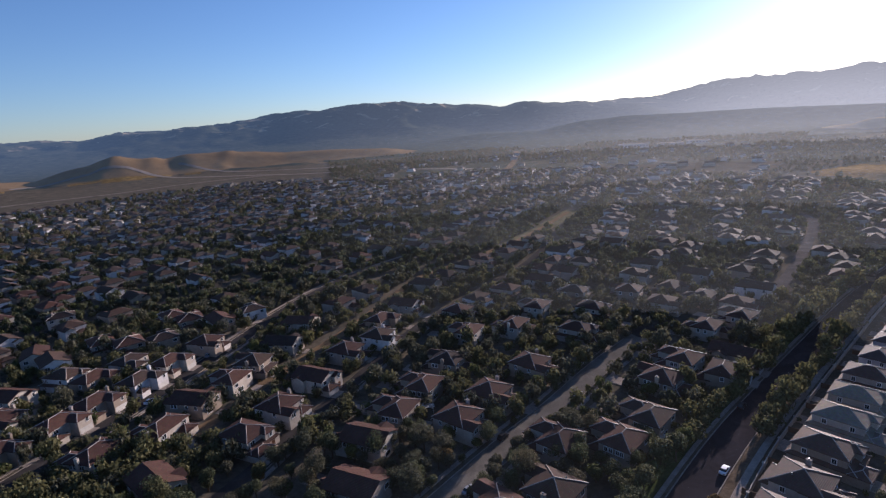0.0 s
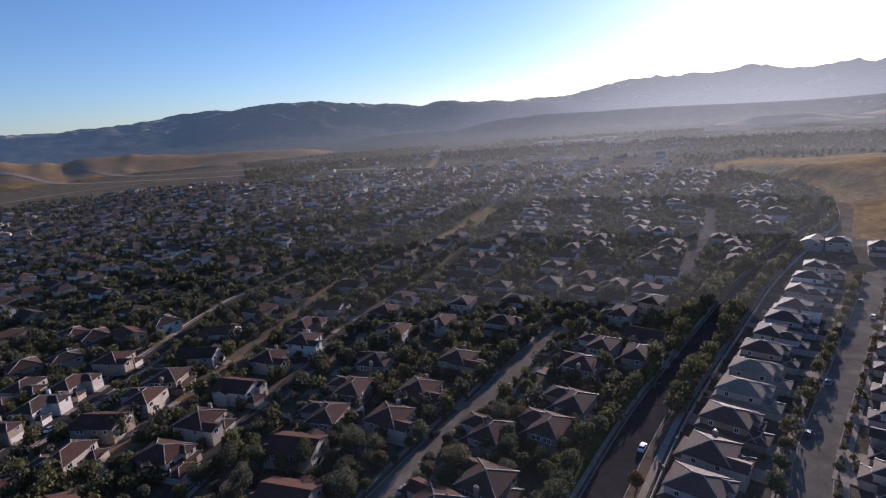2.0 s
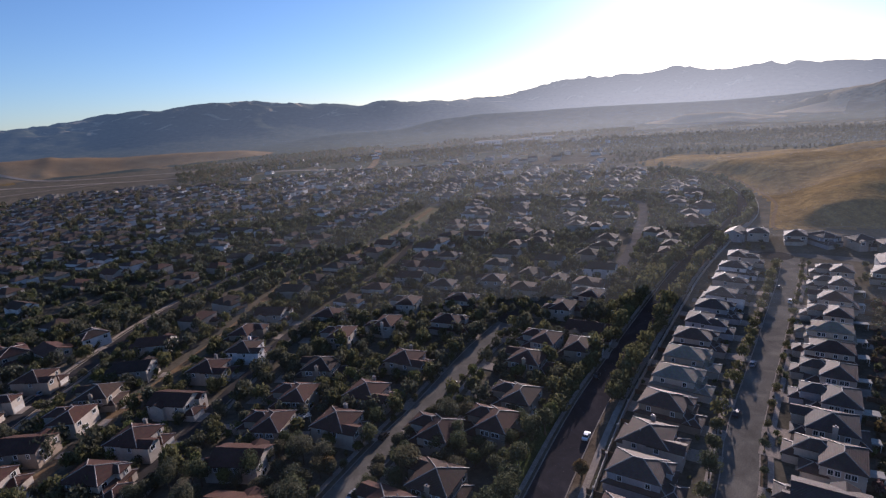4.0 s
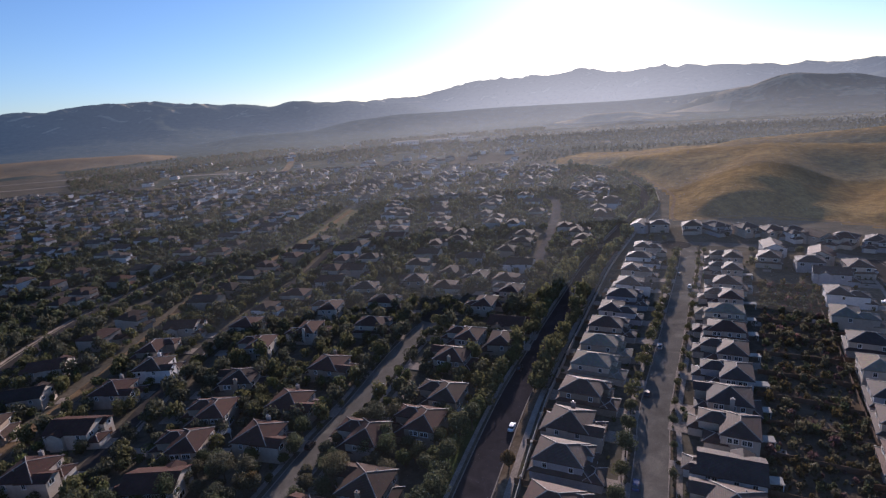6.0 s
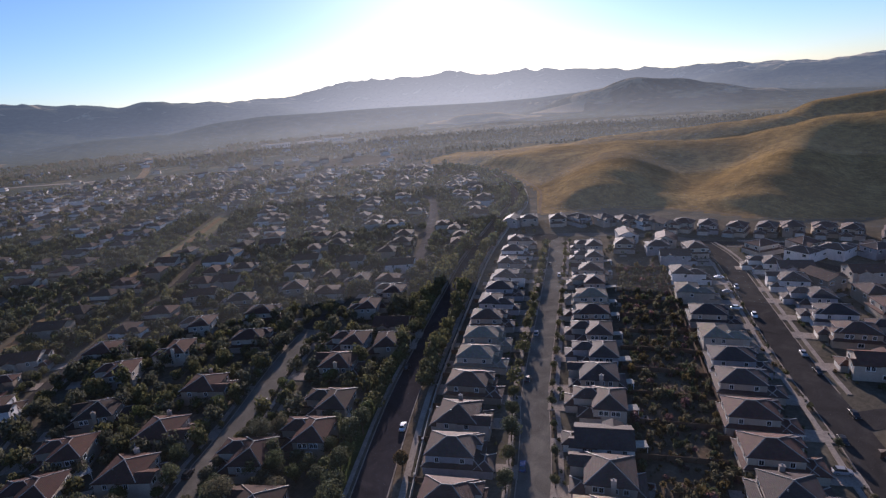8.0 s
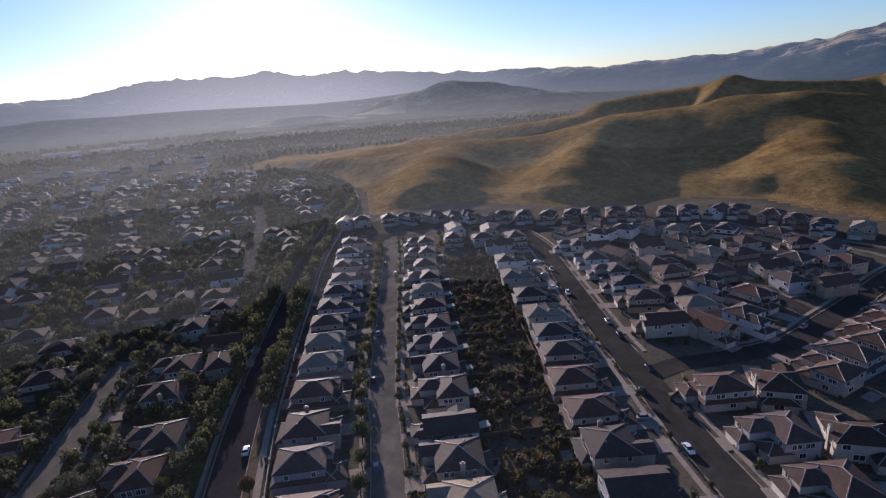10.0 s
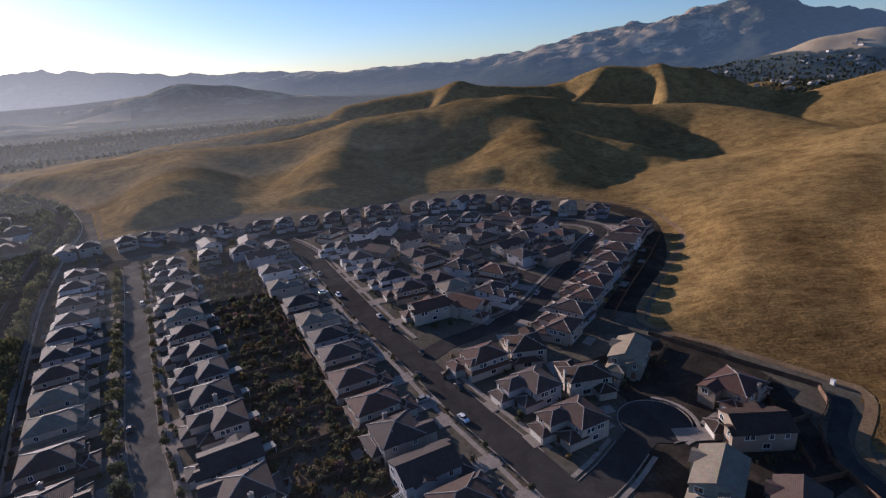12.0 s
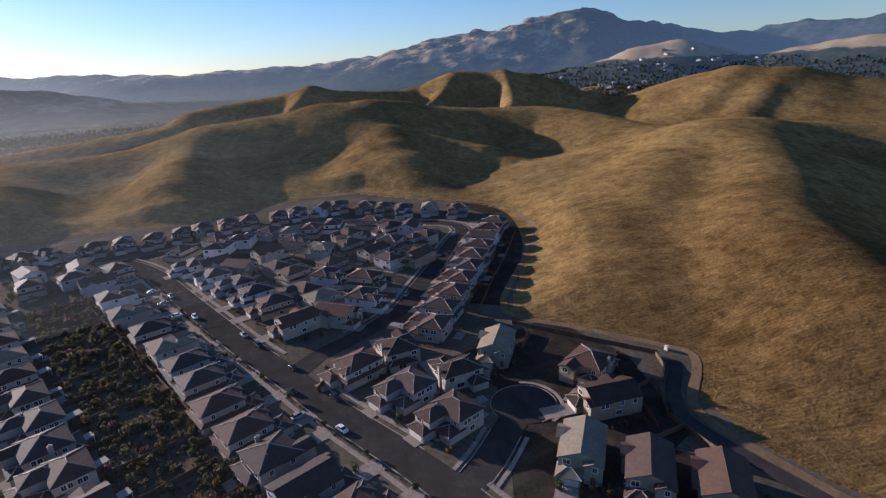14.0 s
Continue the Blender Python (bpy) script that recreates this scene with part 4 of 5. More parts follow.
tagged(part("trail", ribbon(CLEARING, 8, -0.1, 0.05), DRY_VERGE), "dry grass clearing along the greenbelt", "clearing", kind="structure")


def draped(line, half, lift, shift=0.0):
    """A strip that follows the lie of the land."""
    places = along(line, 4, shift)
    x, y, az = (np.array(c)[:, None] for c in zip(*places))
    s = np.array([[-half, -half / 2, 0, half / 2, half]])
    px_, py_ = x + np.cos(np.radians(az)) * s, y - np.sin(np.radians(az)) * s
    co = np.stack([px_, py_, land(px_, py_) + lift], -1)
    bm, prev = bmesh.new(), None
    for line_co in co:
        row = [bm.verts.new(c) for c in line_co]
        if prev:
            for k in range(4):
                bm.faces.new((prev[k], row[k], row[k + 1], prev[k + 1]))
        prev = row
    bmesh.ops.recalc_face_normals(bm, faces=bm.faces)
    return bm


FIELD_TRACK = smooth_line([(372, -62), (340, -70), (300, -72), (262, -58), (208, -36), (191, -38), (180, -55), (168, -72), (158, -85), (153, -89.5), (142, -85), (130, -77), (121, -75.5), (107, -81), (97, -86), (84, -93), (60, -108)])
tagged(part("trail", draped(FIELD_TRACK, 1.5, 0.14, -0.6), TRAIL), "pale dirt track along the field's edge", "trail", kind="structure")
HILL_TRACK = smooth_line([(462, 575), (440, 490), (415, 438), (373, 366), (318, 312), (302, 292), (318, 281), (347, 267), (371, 214), (375, 164), (396, 128), (428, 96), (442, 70), (441, 43), (416, 8), (406, -10), (388, -40), (372, -60)])
tagged(part("trail", draped(HILL_TRACK, 1.2, 0.15, 0), TRAIL), "pale dirt track at the foot of a hill", "trail", kind="structure")

# ---------------------------------------------------------------- houses
PLACED = {}          # what stands, by squares of 20 m


def stand(x, y):
    PLACED.setdefault((int(x // 20), int(y // 20)), []).append((x, y))


def clear(x, y, gap):
    i, j = int(x // 20), int(y // 20)
    return all(math.hypot(x - a, y - b) > gap for p in (i - 1, i, i + 1) for q in (j - 1, j, j + 1) for a, b in PLACED.get((p, q), ()))


TEMPLATES = {}
LOOKS = {"old": [("cream", "terracotta"), ("tan", "brown"), ("beige", "terracotta"), ("cream", "brown"), ("white", "brown"), ("tan", "terracotta")],
         "new": [("grey", "ash"), ("beige", "taupe"), ("white", "ash"), ("tan", "taupe"), ("grey", "grey"), ("cream", "russet"), ("cream", "sand"), ("beige", "ash")]}


def place_house(x, y, turn, kind, wall, roof, detail, group):
    key = (kind, wall, roof, detail)
    m = pose(x, y, 0, 0, 0, turn)
    stand(x, y)
    if key in TEMPLATES:
        return copy_thing(TEMPLATES[key], m)
    h = build_house(kind, wall, roof, detail)
    h.matrix_world = m
    shape = ("hipped", "bay-fronted", "L-shaped", "gabled", "broad")[kind]
    tagged(h, f"two-storey {shape} house, {wall} stucco, {roof} tile roof", "house", group)
    TEMPLATES[key] = h
    return h


def facing(az, side):
    """The turn of a house on the left (-1) or right (1) of a street of that azimuth."""
    return 90 - az if side < 0 else 270 - az


ROWS = [
    # (azimuth of the street, side, look, places)
    (48.5, -1, "new", [(59, 88), (71, 102), (82, 113), (96, 126), (110, 139), (122, 150), (135, 162), (149, 173), (162, 184), (176, 195), (193, 210), (211, 225), (227, 239)]),
    (49.5, 1, "new", [(80, 60), (91, 71), (101, 80), (115, 92), (127, 103), (139, 113), (152, 125), (166, 137), (180, 149), (194, 161), (209, 173), (226, 187), (241, 199)]),
    (52, -1, "new", [(95, 17), (105, 28), (117, 38), (129, 48), (142, 59), (157, 69), (169, 78), (183, 89), (198, 102), (216, 119), (236, 134), (257, 153)]),
    (55, 1, "new", [(195, 48), (214, 61), (227, 72), (240, 84), (254, 98), (271, 116)]),
    (52, 1, "new", [(157, 22), (141, 6), (126, -6)]),
    (115, 1, "new", [(183 + 14.6 * k, -3 - 5.1 * k) for k in range(10)]),
    (115, -1, "new", [(199, 31), (213, 20), (236, 22)]),
    (45, -1, "new", [(262, 10), (276, 20), (251, 57), (262, 66), (286, 78)]),
    (45, 1, "new", [(258, 42), (288, 36), (308, 36), (262, -2), (292, -5), (315, 14)]),
    (160, 1, "old", [(168, 8), (150, -11)]),
    (10, -1, "new", [(318, 0), (326, 60), (335, 48), (323, 72), (314, 102), (301, 109), (302, 129)]),
    (5, 1, "new", [(381, 48), (374, 32), (365, 18), (360, 3), (357, -15), (347, -33), (378, 62)]),
    (-20, 1, "new", [(371, 77), (362, 91), (357, 107), (351, 119), (345, 132), (335, 145), (329, 158), (322, 171), (317, 184)]),
    (-70, 1, "new", [(313, 197), (311, 208), (307, 222), (302, 236), (292, 250)]),
    (140, 1, "new", [(262, 189), (276, 198), (268, 172), (284, 178), (277, 157), (284, 263), (275, 277), (262, 287)]),
    (44, 1, "old", [(6, 112), (20, 118), (42, 138), (54, 149), (68, 172), (80, 186), (104, 214), (120, 251), (134, 286), (149, 258)]),
    (40, -1, "old", [(0, 153), (11, 168), (28, 188), (53, 218), (66, 243)]),
    (25, 1, "old", [(-30, 124), (-30, 146), (-24, 162), (-16, 178), (-6, 197), (2, 226)]),
    (32, 1, "old", [(25, 230), (37, 253), (61, 271), (49, 295), (88, 267)]),
    (25, -1, "old", [(-67, 151), (-61, 168), (-54, 189), (-46, 212), (-34, 226), (-36, 247), (-25, 267)]),
    (14, -1, "old", [(-146, 149), (-137, 165), (-133, 179), (-126, 196), (-122, 212), (-114, 232), (-160, 170), (-172, 188), (-160, 204), (-147, 200), (-138, 214)]),
    (14, 1, "old", [(-113, 146), (-99, 159), (-97, 177), (-91, 192), (-86, 207), (-79, 226), (-77, 251)]),
    (48, 1, "old", [(-170, 241), (-155, 238), (-141, 242), (-140, 267), (-152, 272), (-122, 263), (-111, 276), (-220, 282), (-195, 232), (-179, 221)]),
]
# the houses round the end of the short street
ODD = [(163, -26, 250, 3, "olive", "sand"), (146, -52, 225, 1, "tan", "russet"), (129, -51.5, 190, 3, "tan", "brown"),
       (108, -38, 247, 3, "olive", "sand"), (99, -51, 247, 3, "tan", "ash"), (92, -65, 247, 3, "tan", "taupe")]
for x, y, turn, kind, wall, roof in ODD:
    place_house(x, y, turn, kind, wall, roof, 2, "houses round the turning circle")
for az, side, look_name, places in ROWS:
    for i, (x, y) in enumerate(places):
        r = math.hypot(x, y)
        wall, roof = rng.choice(LOOKS[look_name])
        if (x, y) == (126, -6):      # the corner house of the short street
            wall, roof = "beige", "taupe"
        if r > 300:
            x, y = x + rng.uniform(-2, 2), y + rng.uniform(-2, 2)
        kind = rng.choice((0, 1, 2, 3, 4) if look_name == "old" else (0, 0, 1, 2, 2, 3))
        place_house(x, y, facing(az, side) + rng.uniform(-2, 2) * (1 if r < 300 else 5), kind, wall, roof, 2 if r < 235 else 1, "houses along the streets")

LINES = [v[0] for v in STREETS.values()] + [GREENWAY, CLEARING]


def free_spot(x, y, gap_house, gap_road):
    return clear(x, y, gap_house) and all(near_line(x, y, ln) > gap_road for ln in LINES)


def left_of_boulevard(x, y):
    if y < 78:
        return x < 0
    return x < np.interp(y, [p[1] for p in BLVD], [p[0] for p in BLVD]) - 16 + max(0, y - 650) * 0.75


def housing_edge(az):
    """How far the housing of the plain reaches, by direction."""
    return float(np.interp(az, (-60, -36, -30, -16, -7, 1, 10, 16, 27, 32, 37, 45), (1090, 1095, 1160, 1110, 960, 975, 970, 920, 820, 775, 715, 690)))


# more houses between the curved street and the loop
for i in range(14):
    for j in range(16):
        x = 176 + i * 12.2 + (j % 2) * 5
        y = -24 + j * 12.6
        inside = y < 0.70 * (x - 165) + 36 and y > -0.42 * (x - 170) + 26 and x < 352 - 0.25 * max(0, y - 60)
        if inside and outside(np.array([x]), np.array([y]), FOOT)[0] == 0 and free_spot(x, y, 14.2, 10.5):
            wall, roof = rng.choice(LOOKS["new"])
            place_house(x, y, facing(rng.choice((50, 115)), rng.choice((-1, 1))), rng.choice((0, 1, 2, 3)), wall, roof, 1, "houses along the streets")

# the rest of the housing: rows of lots across the plain
spots = []
for row in range(-70, 60):
    for k in range(0, 110):
        u, v = k * 20.0 + (row % 2) * 6, row * 28.0 + (5 if row % 2 else -5)
        bend = 30 + 14 * math.sin(u / 330 + 0.6) + 8 * math.sin(v / 210)
        a = radians(30)
        x = u * math.sin(a) + v * math.cos(a) + 22 * math.sin(u / 130 + row * .3) + rng.uniform(-4, 4)
        y = u * math.cos(a) - v * math.sin(a) + 14 * math.sin(v / 90) + rng.uniform(-4, 4)
        r, az = math.hypot(x, y), math.degrees(math.atan2(x, y))
        if 120 < r < 1400 and -60 < az < 44 and left_of_boulevard(x, y) and rng.random() < (0.8 if r < housing_edge(az) else 0.12 if az > -8 else 0):
            spots.append((r, x, y, bend))
spots.sort()
placed_far = 0
far_keys = []
for r, x, y, bend in spots:
    if r < 620 and (not free_spot(x, y, 15.5, 11.5) or near_line(x, y, CLEARING) < 16):
        continue
    turn = facing(bend, rng.choice((-1, 1))) + rng.uniform(-6, 6)
    wall, roof = rng.choice(LOOKS["old"])
    if placed_far < 115:
        place_house(x, y, turn, rng.randrange(5), wall, roof, 1 if r < 260 else 0, "houses across the plain")
        placed_far += 1
    else:
        stand(x, y)
        far_keys.append((x, y, turn, rng.randrange(5)))


def far_houses(keys):
    """The farthest houses in one mesh."""
    # pale walls and lightened roofs make up for the haze over the plain
    mats = [STUCCO["white"], STUCCO["cream"], TILES["hazy_grey"], TILES["hazy_brown"]]
    me = bpy.data.meshes.new("far_houses")
    protos = {}
    for kind in range(5):
        W, R = house_plan(kind)[:2]
        b = boxed(*W)
        nw = len(b.faces)
        for q in R:
            if q[0] == "hip":
                hip(b, *q[1:])
            else:
                gable(b, *q[1:], along=q[0][1])
        b.verts.index_update()
        protos[kind] = (np.array([v.co[:] for v in b.verts]), [[v.index for v in f.verts] for f in b.faces], nw)
        b.free()
    verts, faces, mi, n = [], [], [], 0
    r = random.Random(3)
    for x, y, turn, kind in keys:
        co, fs, nw = protos[kind]
        c, s = math.cos(radians(turn)), math.sin(radians(turn))
        verts.append(np.stack([x + co[:, 0] * c - co[:, 1] * s, y + co[:, 0] * s + co[:, 1] * c, co[:, 2]], 1))
        faces += [[i + n for i in f] for f in fs]
        w, t = r.choice((0, 0, 1)), r.choice((2, 3))
        mi += [w] * nw + [t] * (len(fs) - nw)
        n += len(co)
    me.from_pydata(np.concatenate(verts).tolist(), [], faces)
    for m in mats:
        me.materials.append(m)
    me.polygons.foreach_set("material_index", mi)
    me.update()
    return tagged(new("far_houses", me), "distant stucco houses with brown tile roofs", "houses", kind="stuff")


far_houses(far_keys)

# ---------------------------------------------------------------- trees and shrubs
SPECIES = [("green", 6.5, 2.6, "round green street tree with a dense crown"), ("green", 8.0, 3.2, "tall dark green shade tree beside houses"),
           ("olive", 5.5, 2.4, "grey-green olive tree in a garden"), ("bright", 5.0, 2.3, "yellow-green garden tree in low sun"), ("olive", 9.0, 3.6, "large grey-green oak with a broad crown"),
           ("dry", 4.5, 2.0, "small brownish garden tree")]
TREES = [build_tree(h, r, leaf, 100 + i, label) for i, (leaf, h, r, label) in enumerate(SPECIES)]
tree_home = set()


def place_tree(kind, x, y, size=1.0):
    m = pose(x, y, 0, 0, 0, rng.uniform(0, 360)) @ Matrix.Diagonal((size, size, size * rng.uniform(.85, 1.15), 1))
    if kind not in tree_home:
        tree_home.add(kind)
        TREES[kind].matrix_world = m
        return TREES[kind]
    t = copy_thing(TREES[kind], Matrix.Identity(4))
    t.matrix_world = m
    return t


def in_gardens(x, y):
    r, az = math.hypot(x, y), math.degrees(math.atan2(x, y))
    return -62 < az < 46 and left_of_boulevard(x, y)


tree_spots = []
for x, y, a in along(cut(BLVD, 0, .85), 7.0, 6.6):
    if math.hypot(x, y) > 160:
        tree_spots.append((x + rng.uniform(-.6, .6), y + rng.uniform(-.6, .6), rng.choice((0, 0, 0, 1)), rng.uniform(1.3, 1.6)))
tree_spots += [(58.5, 111, 5, 1.2), (86, 140, 1, 1.3), (90, 144.5, 0, 1.5), (97, 150, 0, 1.3), (104, 157, 0, 1.4), (109.5, 162, 0, 1.3)]
for x, y, a in along(cut(BLVD, 0, .85), 6.5, -8.0):
    tree_spots.append((x + rng.uniform(-1.5, 1.5), y + rng.uniform(-1.5, 1.5), rng.choice((0, 0, 1, 3)), rng.uniform(1.25, 1.7)))
for x, y, a in along(cut(STREETS["garden_street"][0], 0, .95), 9, 5.1):
    tree_spots.append((x, y, 0, rng.uniform(.5, .7)))
for x, y, a in along(cut(STREETS["garden_street"][0], 0, .95), 13, -5.2):
    tree_spots.append((x, y, 0, rng.uniform(.45, .7)))
for side in (-6.2, 6.8):
    for x, y, a in along(STREETS["shady_lane"][0], 7.5, side, 3):
        tree_spots.append((x + rng.uniform(-1, 1), y + rng.uniform(-1, 1), rng.choice((0, 2, 0)), rng.uniform(.75, 1.05)))
for side in (-7.6, 7.2):
    for x, y, a in along(cut(GREENWAY, 0, .85), 8.5, side, 2):
        tree_spots.append((x + rng.uniform(-2, 2), y + rng.uniform(-2, 2), rng.choice((0, 1, 3)), rng.uniform(.7, 1.0)))
for x, y, a in along(cut(STREETS["row_street"][0], 0, .95), 12, 5.3, 4):
    tree_spots.append((x, y, 0, rng.uniform(.5, .8)))
for x, y, a in along(cut(STREETS["row_street"][0], .1, .95), 10.5, -6.6, 4):
    tree_spots.append((x, y, 0, rng.uniform(.85, 1.2)))
for x, y, a in along(cut(STREETS["curved_street"][0], 0, 1), 19, 6.2, 8):
    tree_spots.append((x, y, rng.choice((0, 2)), rng.uniform(.35, .5)))
for k in range(22):      # round the end of the row street
    x, y = rng.uniform(248, 300), rng.uniform(160, 285)
    if clear(x, y, 6.5):
        tree_spots.append((x, y, rng.choice((0, 1, 2)), rng.uniform(.5, .8)))
for k in range(70):      # the dark grove below the west street
    tree_spots.append((rng.uniform(-135, -68), rng.uniform(118, 152), rng.choice((1, 3, 1, 0)), rng.uniform(.9, 1.35)))
for k in range(420):     # thick planting among the western gardens
    x, y = rng.uniform(-175, 60), rng.uniform(105, 300)
    if clear(x, y, 7.0) and in_gardens(x, y) and all(near_line(x, y, ln) > 4.5 for ln in LINES):
        tree_spots.append((x, y, rng.choice((0, 0, 1, 4, 2)), rng.uniform(.7, 1.1)))
for k in range(30):
    t = rng.random()
    tree_spots.append((96 + t * 60 + rng.uniform(-8, 8), 178 + t * 62 + rng.uniform(-8, 8), rng.choice((0, 1, 3)), rng.uniform(.6, 1.0)))
tree_spots = [s for s in tree_spots if all(near_line(s[0], s[1], STREETS[n][0]) > STREETS[n][1] + 0.3 for n in ("boulevard", "garden_street", "row_street", "curved_street", "row_cross_street"))]
singles = sorted(tree_spots, key=lambda s: s[0] ** 2 + s[1] ** 2)


for k in range(13000):    # garden trees
    r, az = math.sqrt(rng.uniform(110 ** 2, 640 ** 2)), rng.uniform(-60, 46)
    x, y = polar(az, r)
    if in_gardens(x, y) and near_line(x, y, CLEARING) > 12 and clear(x, y, 6.8 if az > 0 else 6.2) and all(near_line(x, y, ln) > 4.5 for ln in LINES):
        singles.append((x, y, rng.choice((0, 0, 1, 2, 2, 3, 4, 5)), rng.uniform(.7, 1.2)))
singles.sort(key=lambda s: s[0] ** 2 + s[1] ** 2)
for x, y, kind, size in singles[:300]:
    place_tree(kind, x, y, size)

# farther trees, too many to count, in a few kinds of crown
CROWNS = [leaf_cloud(280, 1.0, 1.6, 0.12, 0.145, 500 + i, 6) for i in range(5)]
MID_CROWNS = [leaf_cloud(120, 1.0, 1.6, 0.08, 0.22, 600 + i, 5) for i in range(5)]
TUFTS = [leaf_cloud(56, 1.0, 1.6, 0.0, 0.31, 700 + i, 4) for i in range(5)]


def woods(name, label, spots, leaf, protos):
    r = np.random.RandomState(len(spots))
    out = []
    for x, y, z, s in spots:
        v = protos[r.randint(len(protos))]
        a = r.uniform(0, 6.283)
        c, q = math.cos(a), math.sin(a)
        out.append(np.stack([x + s * (v[:, 0] * c - v[:, 1] * q), y + s * (v[:, 0] * q + v[:, 1] * c), z + s * r.uniform(.9, 1.5) * v[:, 2]], 1))
    me = tri_mesh(name, np.concatenate(out), LEAF[leaf])
    return tagged(new(name, me), label, "trees", kind="stuff")


by_leaf, by_leaf_far = ({"green": [], "olive": [], "bright": []} for k in range(2))
for x, y, kind, size in singles[2600:]:
    by_leaf_far[{"dry": "olive"}.get(SPECIES[kind][0], SPECIES[kind][0])].append((x, y, 0, size * SPECIES[kind][2]))
for x, y, kind, size in singles[300:2600]:
    by_leaf[{"dry": "olive"}.get(SPECIES[kind][0], SPECIES[kind][0])].append((x, y, 0, size * SPECIES[kind][2]))
for leaf, spots_ in by_leaf.items():
    woods("garden_trees", f"many {leaf} garden trees between the houses", spots_, leaf, CROWNS)
    woods("farther_garden_trees", f"{leaf} garden trees between farther houses", by_leaf_far[leaf], leaf, MID_CROWNS)
FAR_TRAIL = [(-90, 590), (-41, 660), (-3, 778), (48, 867), (92, 957), (130, 1098), (184, 1405), (200, 1560)]
plain = {"green": [], "olive": []}
for k in range(16500):
    r, az = math.sqrt(rng.uniform(540 ** 2, 1750 ** 2)), rng.uniform(-58, 48)
    x, y = polar(az, r)
    if left_of_boulevard(x, y) and all(near_line(x, y, ln) > 4 for ln in (BLVD, GREENWAY)) and near_line(x, y, CLEARING) > 12 and near_line(x, y, FAR_TRAIL) > 10:
        if r < housing_edge(az) or (az > -12 and fbm(np.array([x / 160]), np.array([y / 160]), 3, 71)[0] > -0.06):
            plain["green" if rng.random() < .3 else "olive"].append((x, y, 0, rng.uniform(2.4, 4.6)))
for leaf, spots_ in plain.items():
    woods("distant_trees", f"distant {leaf} trees among the houses of the plain", spots_, leaf, TUFTS)

valley = []
for k in range(9000):
    r, az = math.sqrt(rng.uniform(650 ** 2, 1480 ** 2)), rng.uniform(15, 136)
    x, y = polar(az, r)
    valley.append((x, y, rng.uniform(1.8, 3.6)))
vx, vy = np.array([v[0] for v in valley]), np.array([v[1] for v in valley])
vz = land(vx, vy)
keep = (ground_kind(vx, vy, vz) != 1) & (vz < 18) & np.array([not left_of_boulevard(x, y) for x, y in zip(vx, vy)]) & (outside(vx, vy, FOOT) + (vy > 640) * 99 > 8)
woods("valley_trees", "grey-green woods of the far valley", [(x, y, z, s) for (x, y, s), z, k in zip(valley, vz, keep) if k], "olive", TUFTS)

# shrubs on the slope behind the row of houses
SLOPE = smooth_line([(88, 34), (110, 58), (134, 78), (164, 101), (202, 132), (240, 163)])
tagged(part("planted_slope", ribbon(SLOPE, 12.5, -0.1, 0.03), MULCH), "brown planted slope behind the back gardens", "slope", kind="structure")
bushes = {"olive": [], "dry": [], "purple": [], "green": []}
for x, y, a in along(SLOPE, 1.0, 0):
    n = (math.cos(radians(a)), -math.sin(radians(a)))
    for k in range(7):
        s = rng.uniform(-13, 12)
        bushes[rng.choice(("olive", "olive", "olive", "olive", "green", "dry", "dry", "purple"))].append((x + n[0] * s + rng.uniform(-.6, .6), y + n[1] * s + rng.uniform(-.6, .6), 0, rng.choice((.35, .5, .6, .8, 1.0, 1.5)) * rng.uniform(.8, 1.2)))
for leaf, spots_ in bushes.items():
    woods("shrubs", f"low {leaf} shrubs on a planted slope", spots_, leaf, TUFTS)

# ---------------------------------------------------------------- driveways, fences and walls
def strip_between(a, b, half, z0, z1):
    return ribbon([a, b], half, z0, z1)


def nearest_street(x, y):
    return min(((near_line(x, y, ln) - half, n, ln, half) for n, (ln, half) in STREETS.items()), key=lambda s: s[0])


def toward_street(x, y, turn, gar):
    """Where a house's garage stands, and the way that it faces."""
    c, s = math.cos(radians(turn)), math.sin(radians(turn))
    return (x + gar[0] * c - gar[1] * s, y + gar[0] * s + gar[1] * c), (s, -c)


houses = [o for o in scene.objects if o.get("category") == "house" and o.get("kind", "") != "stuff"]
for h in houses:
    x, y = h.matrix_basis.translation.xy
    if math.hypot(x, y) > 330 or not any(c.name.startswith("garage_door") for c in h.children):
        continue
    door = next(c for c in h.children if c.name.startswith("garage_door"))
    ctr = sum((Vector(b) for b in door.bound_box), Vector()) / 8
    turn = math.degrees(h.matrix_basis.to_euler().z)
    (gx, gy), (fx, fy) = toward_street(x, y, turn, (ctr.x, ctr.y))
    reach = min(9.0, max(2.5, nearest_street(gx, gy)[0] + 0.1))
    tagged(part("driveway", strip_between((gx, gy), (gx + fx * reach, gy + fy * reach), 2.7, -0.1, 0.215), CONCRETE), "pale concrete driveway before a garage", "driveway", kind="structure")
    # a patio slab behind some houses
    if rng.random() < 0.55:
        bx, by = x - fx * 10.4 + fy * rng.uniform(-3, 3), y - fy * 10.4 - fx * rng.uniform(-3, 3)
        tagged(part("patio", strip_between((bx, by), (bx - fx * 3.4, by - fy * 3.4), rng.uniform(1.8, 3.4), -0.1, 0.12), CONCRETE), "pale concrete patio slab in a back garden", "patio", kind="structure")


def plank_mesh(name, bm, mat):
    me = bpy.data.meshes.new(name)
    bm.to_mesh(me)
    bm.free()
    me.materials.append(mat)
    return me


PANEL = plank_mesh("panel", boxed((-1.2, 1.2, -.025, .025, .08, 1.75), (-1.2, 1.2, -.05, .05, 1.68, 1.78), (-1.2, 1.2, -.05, .05, .3, .4)), FENCE)
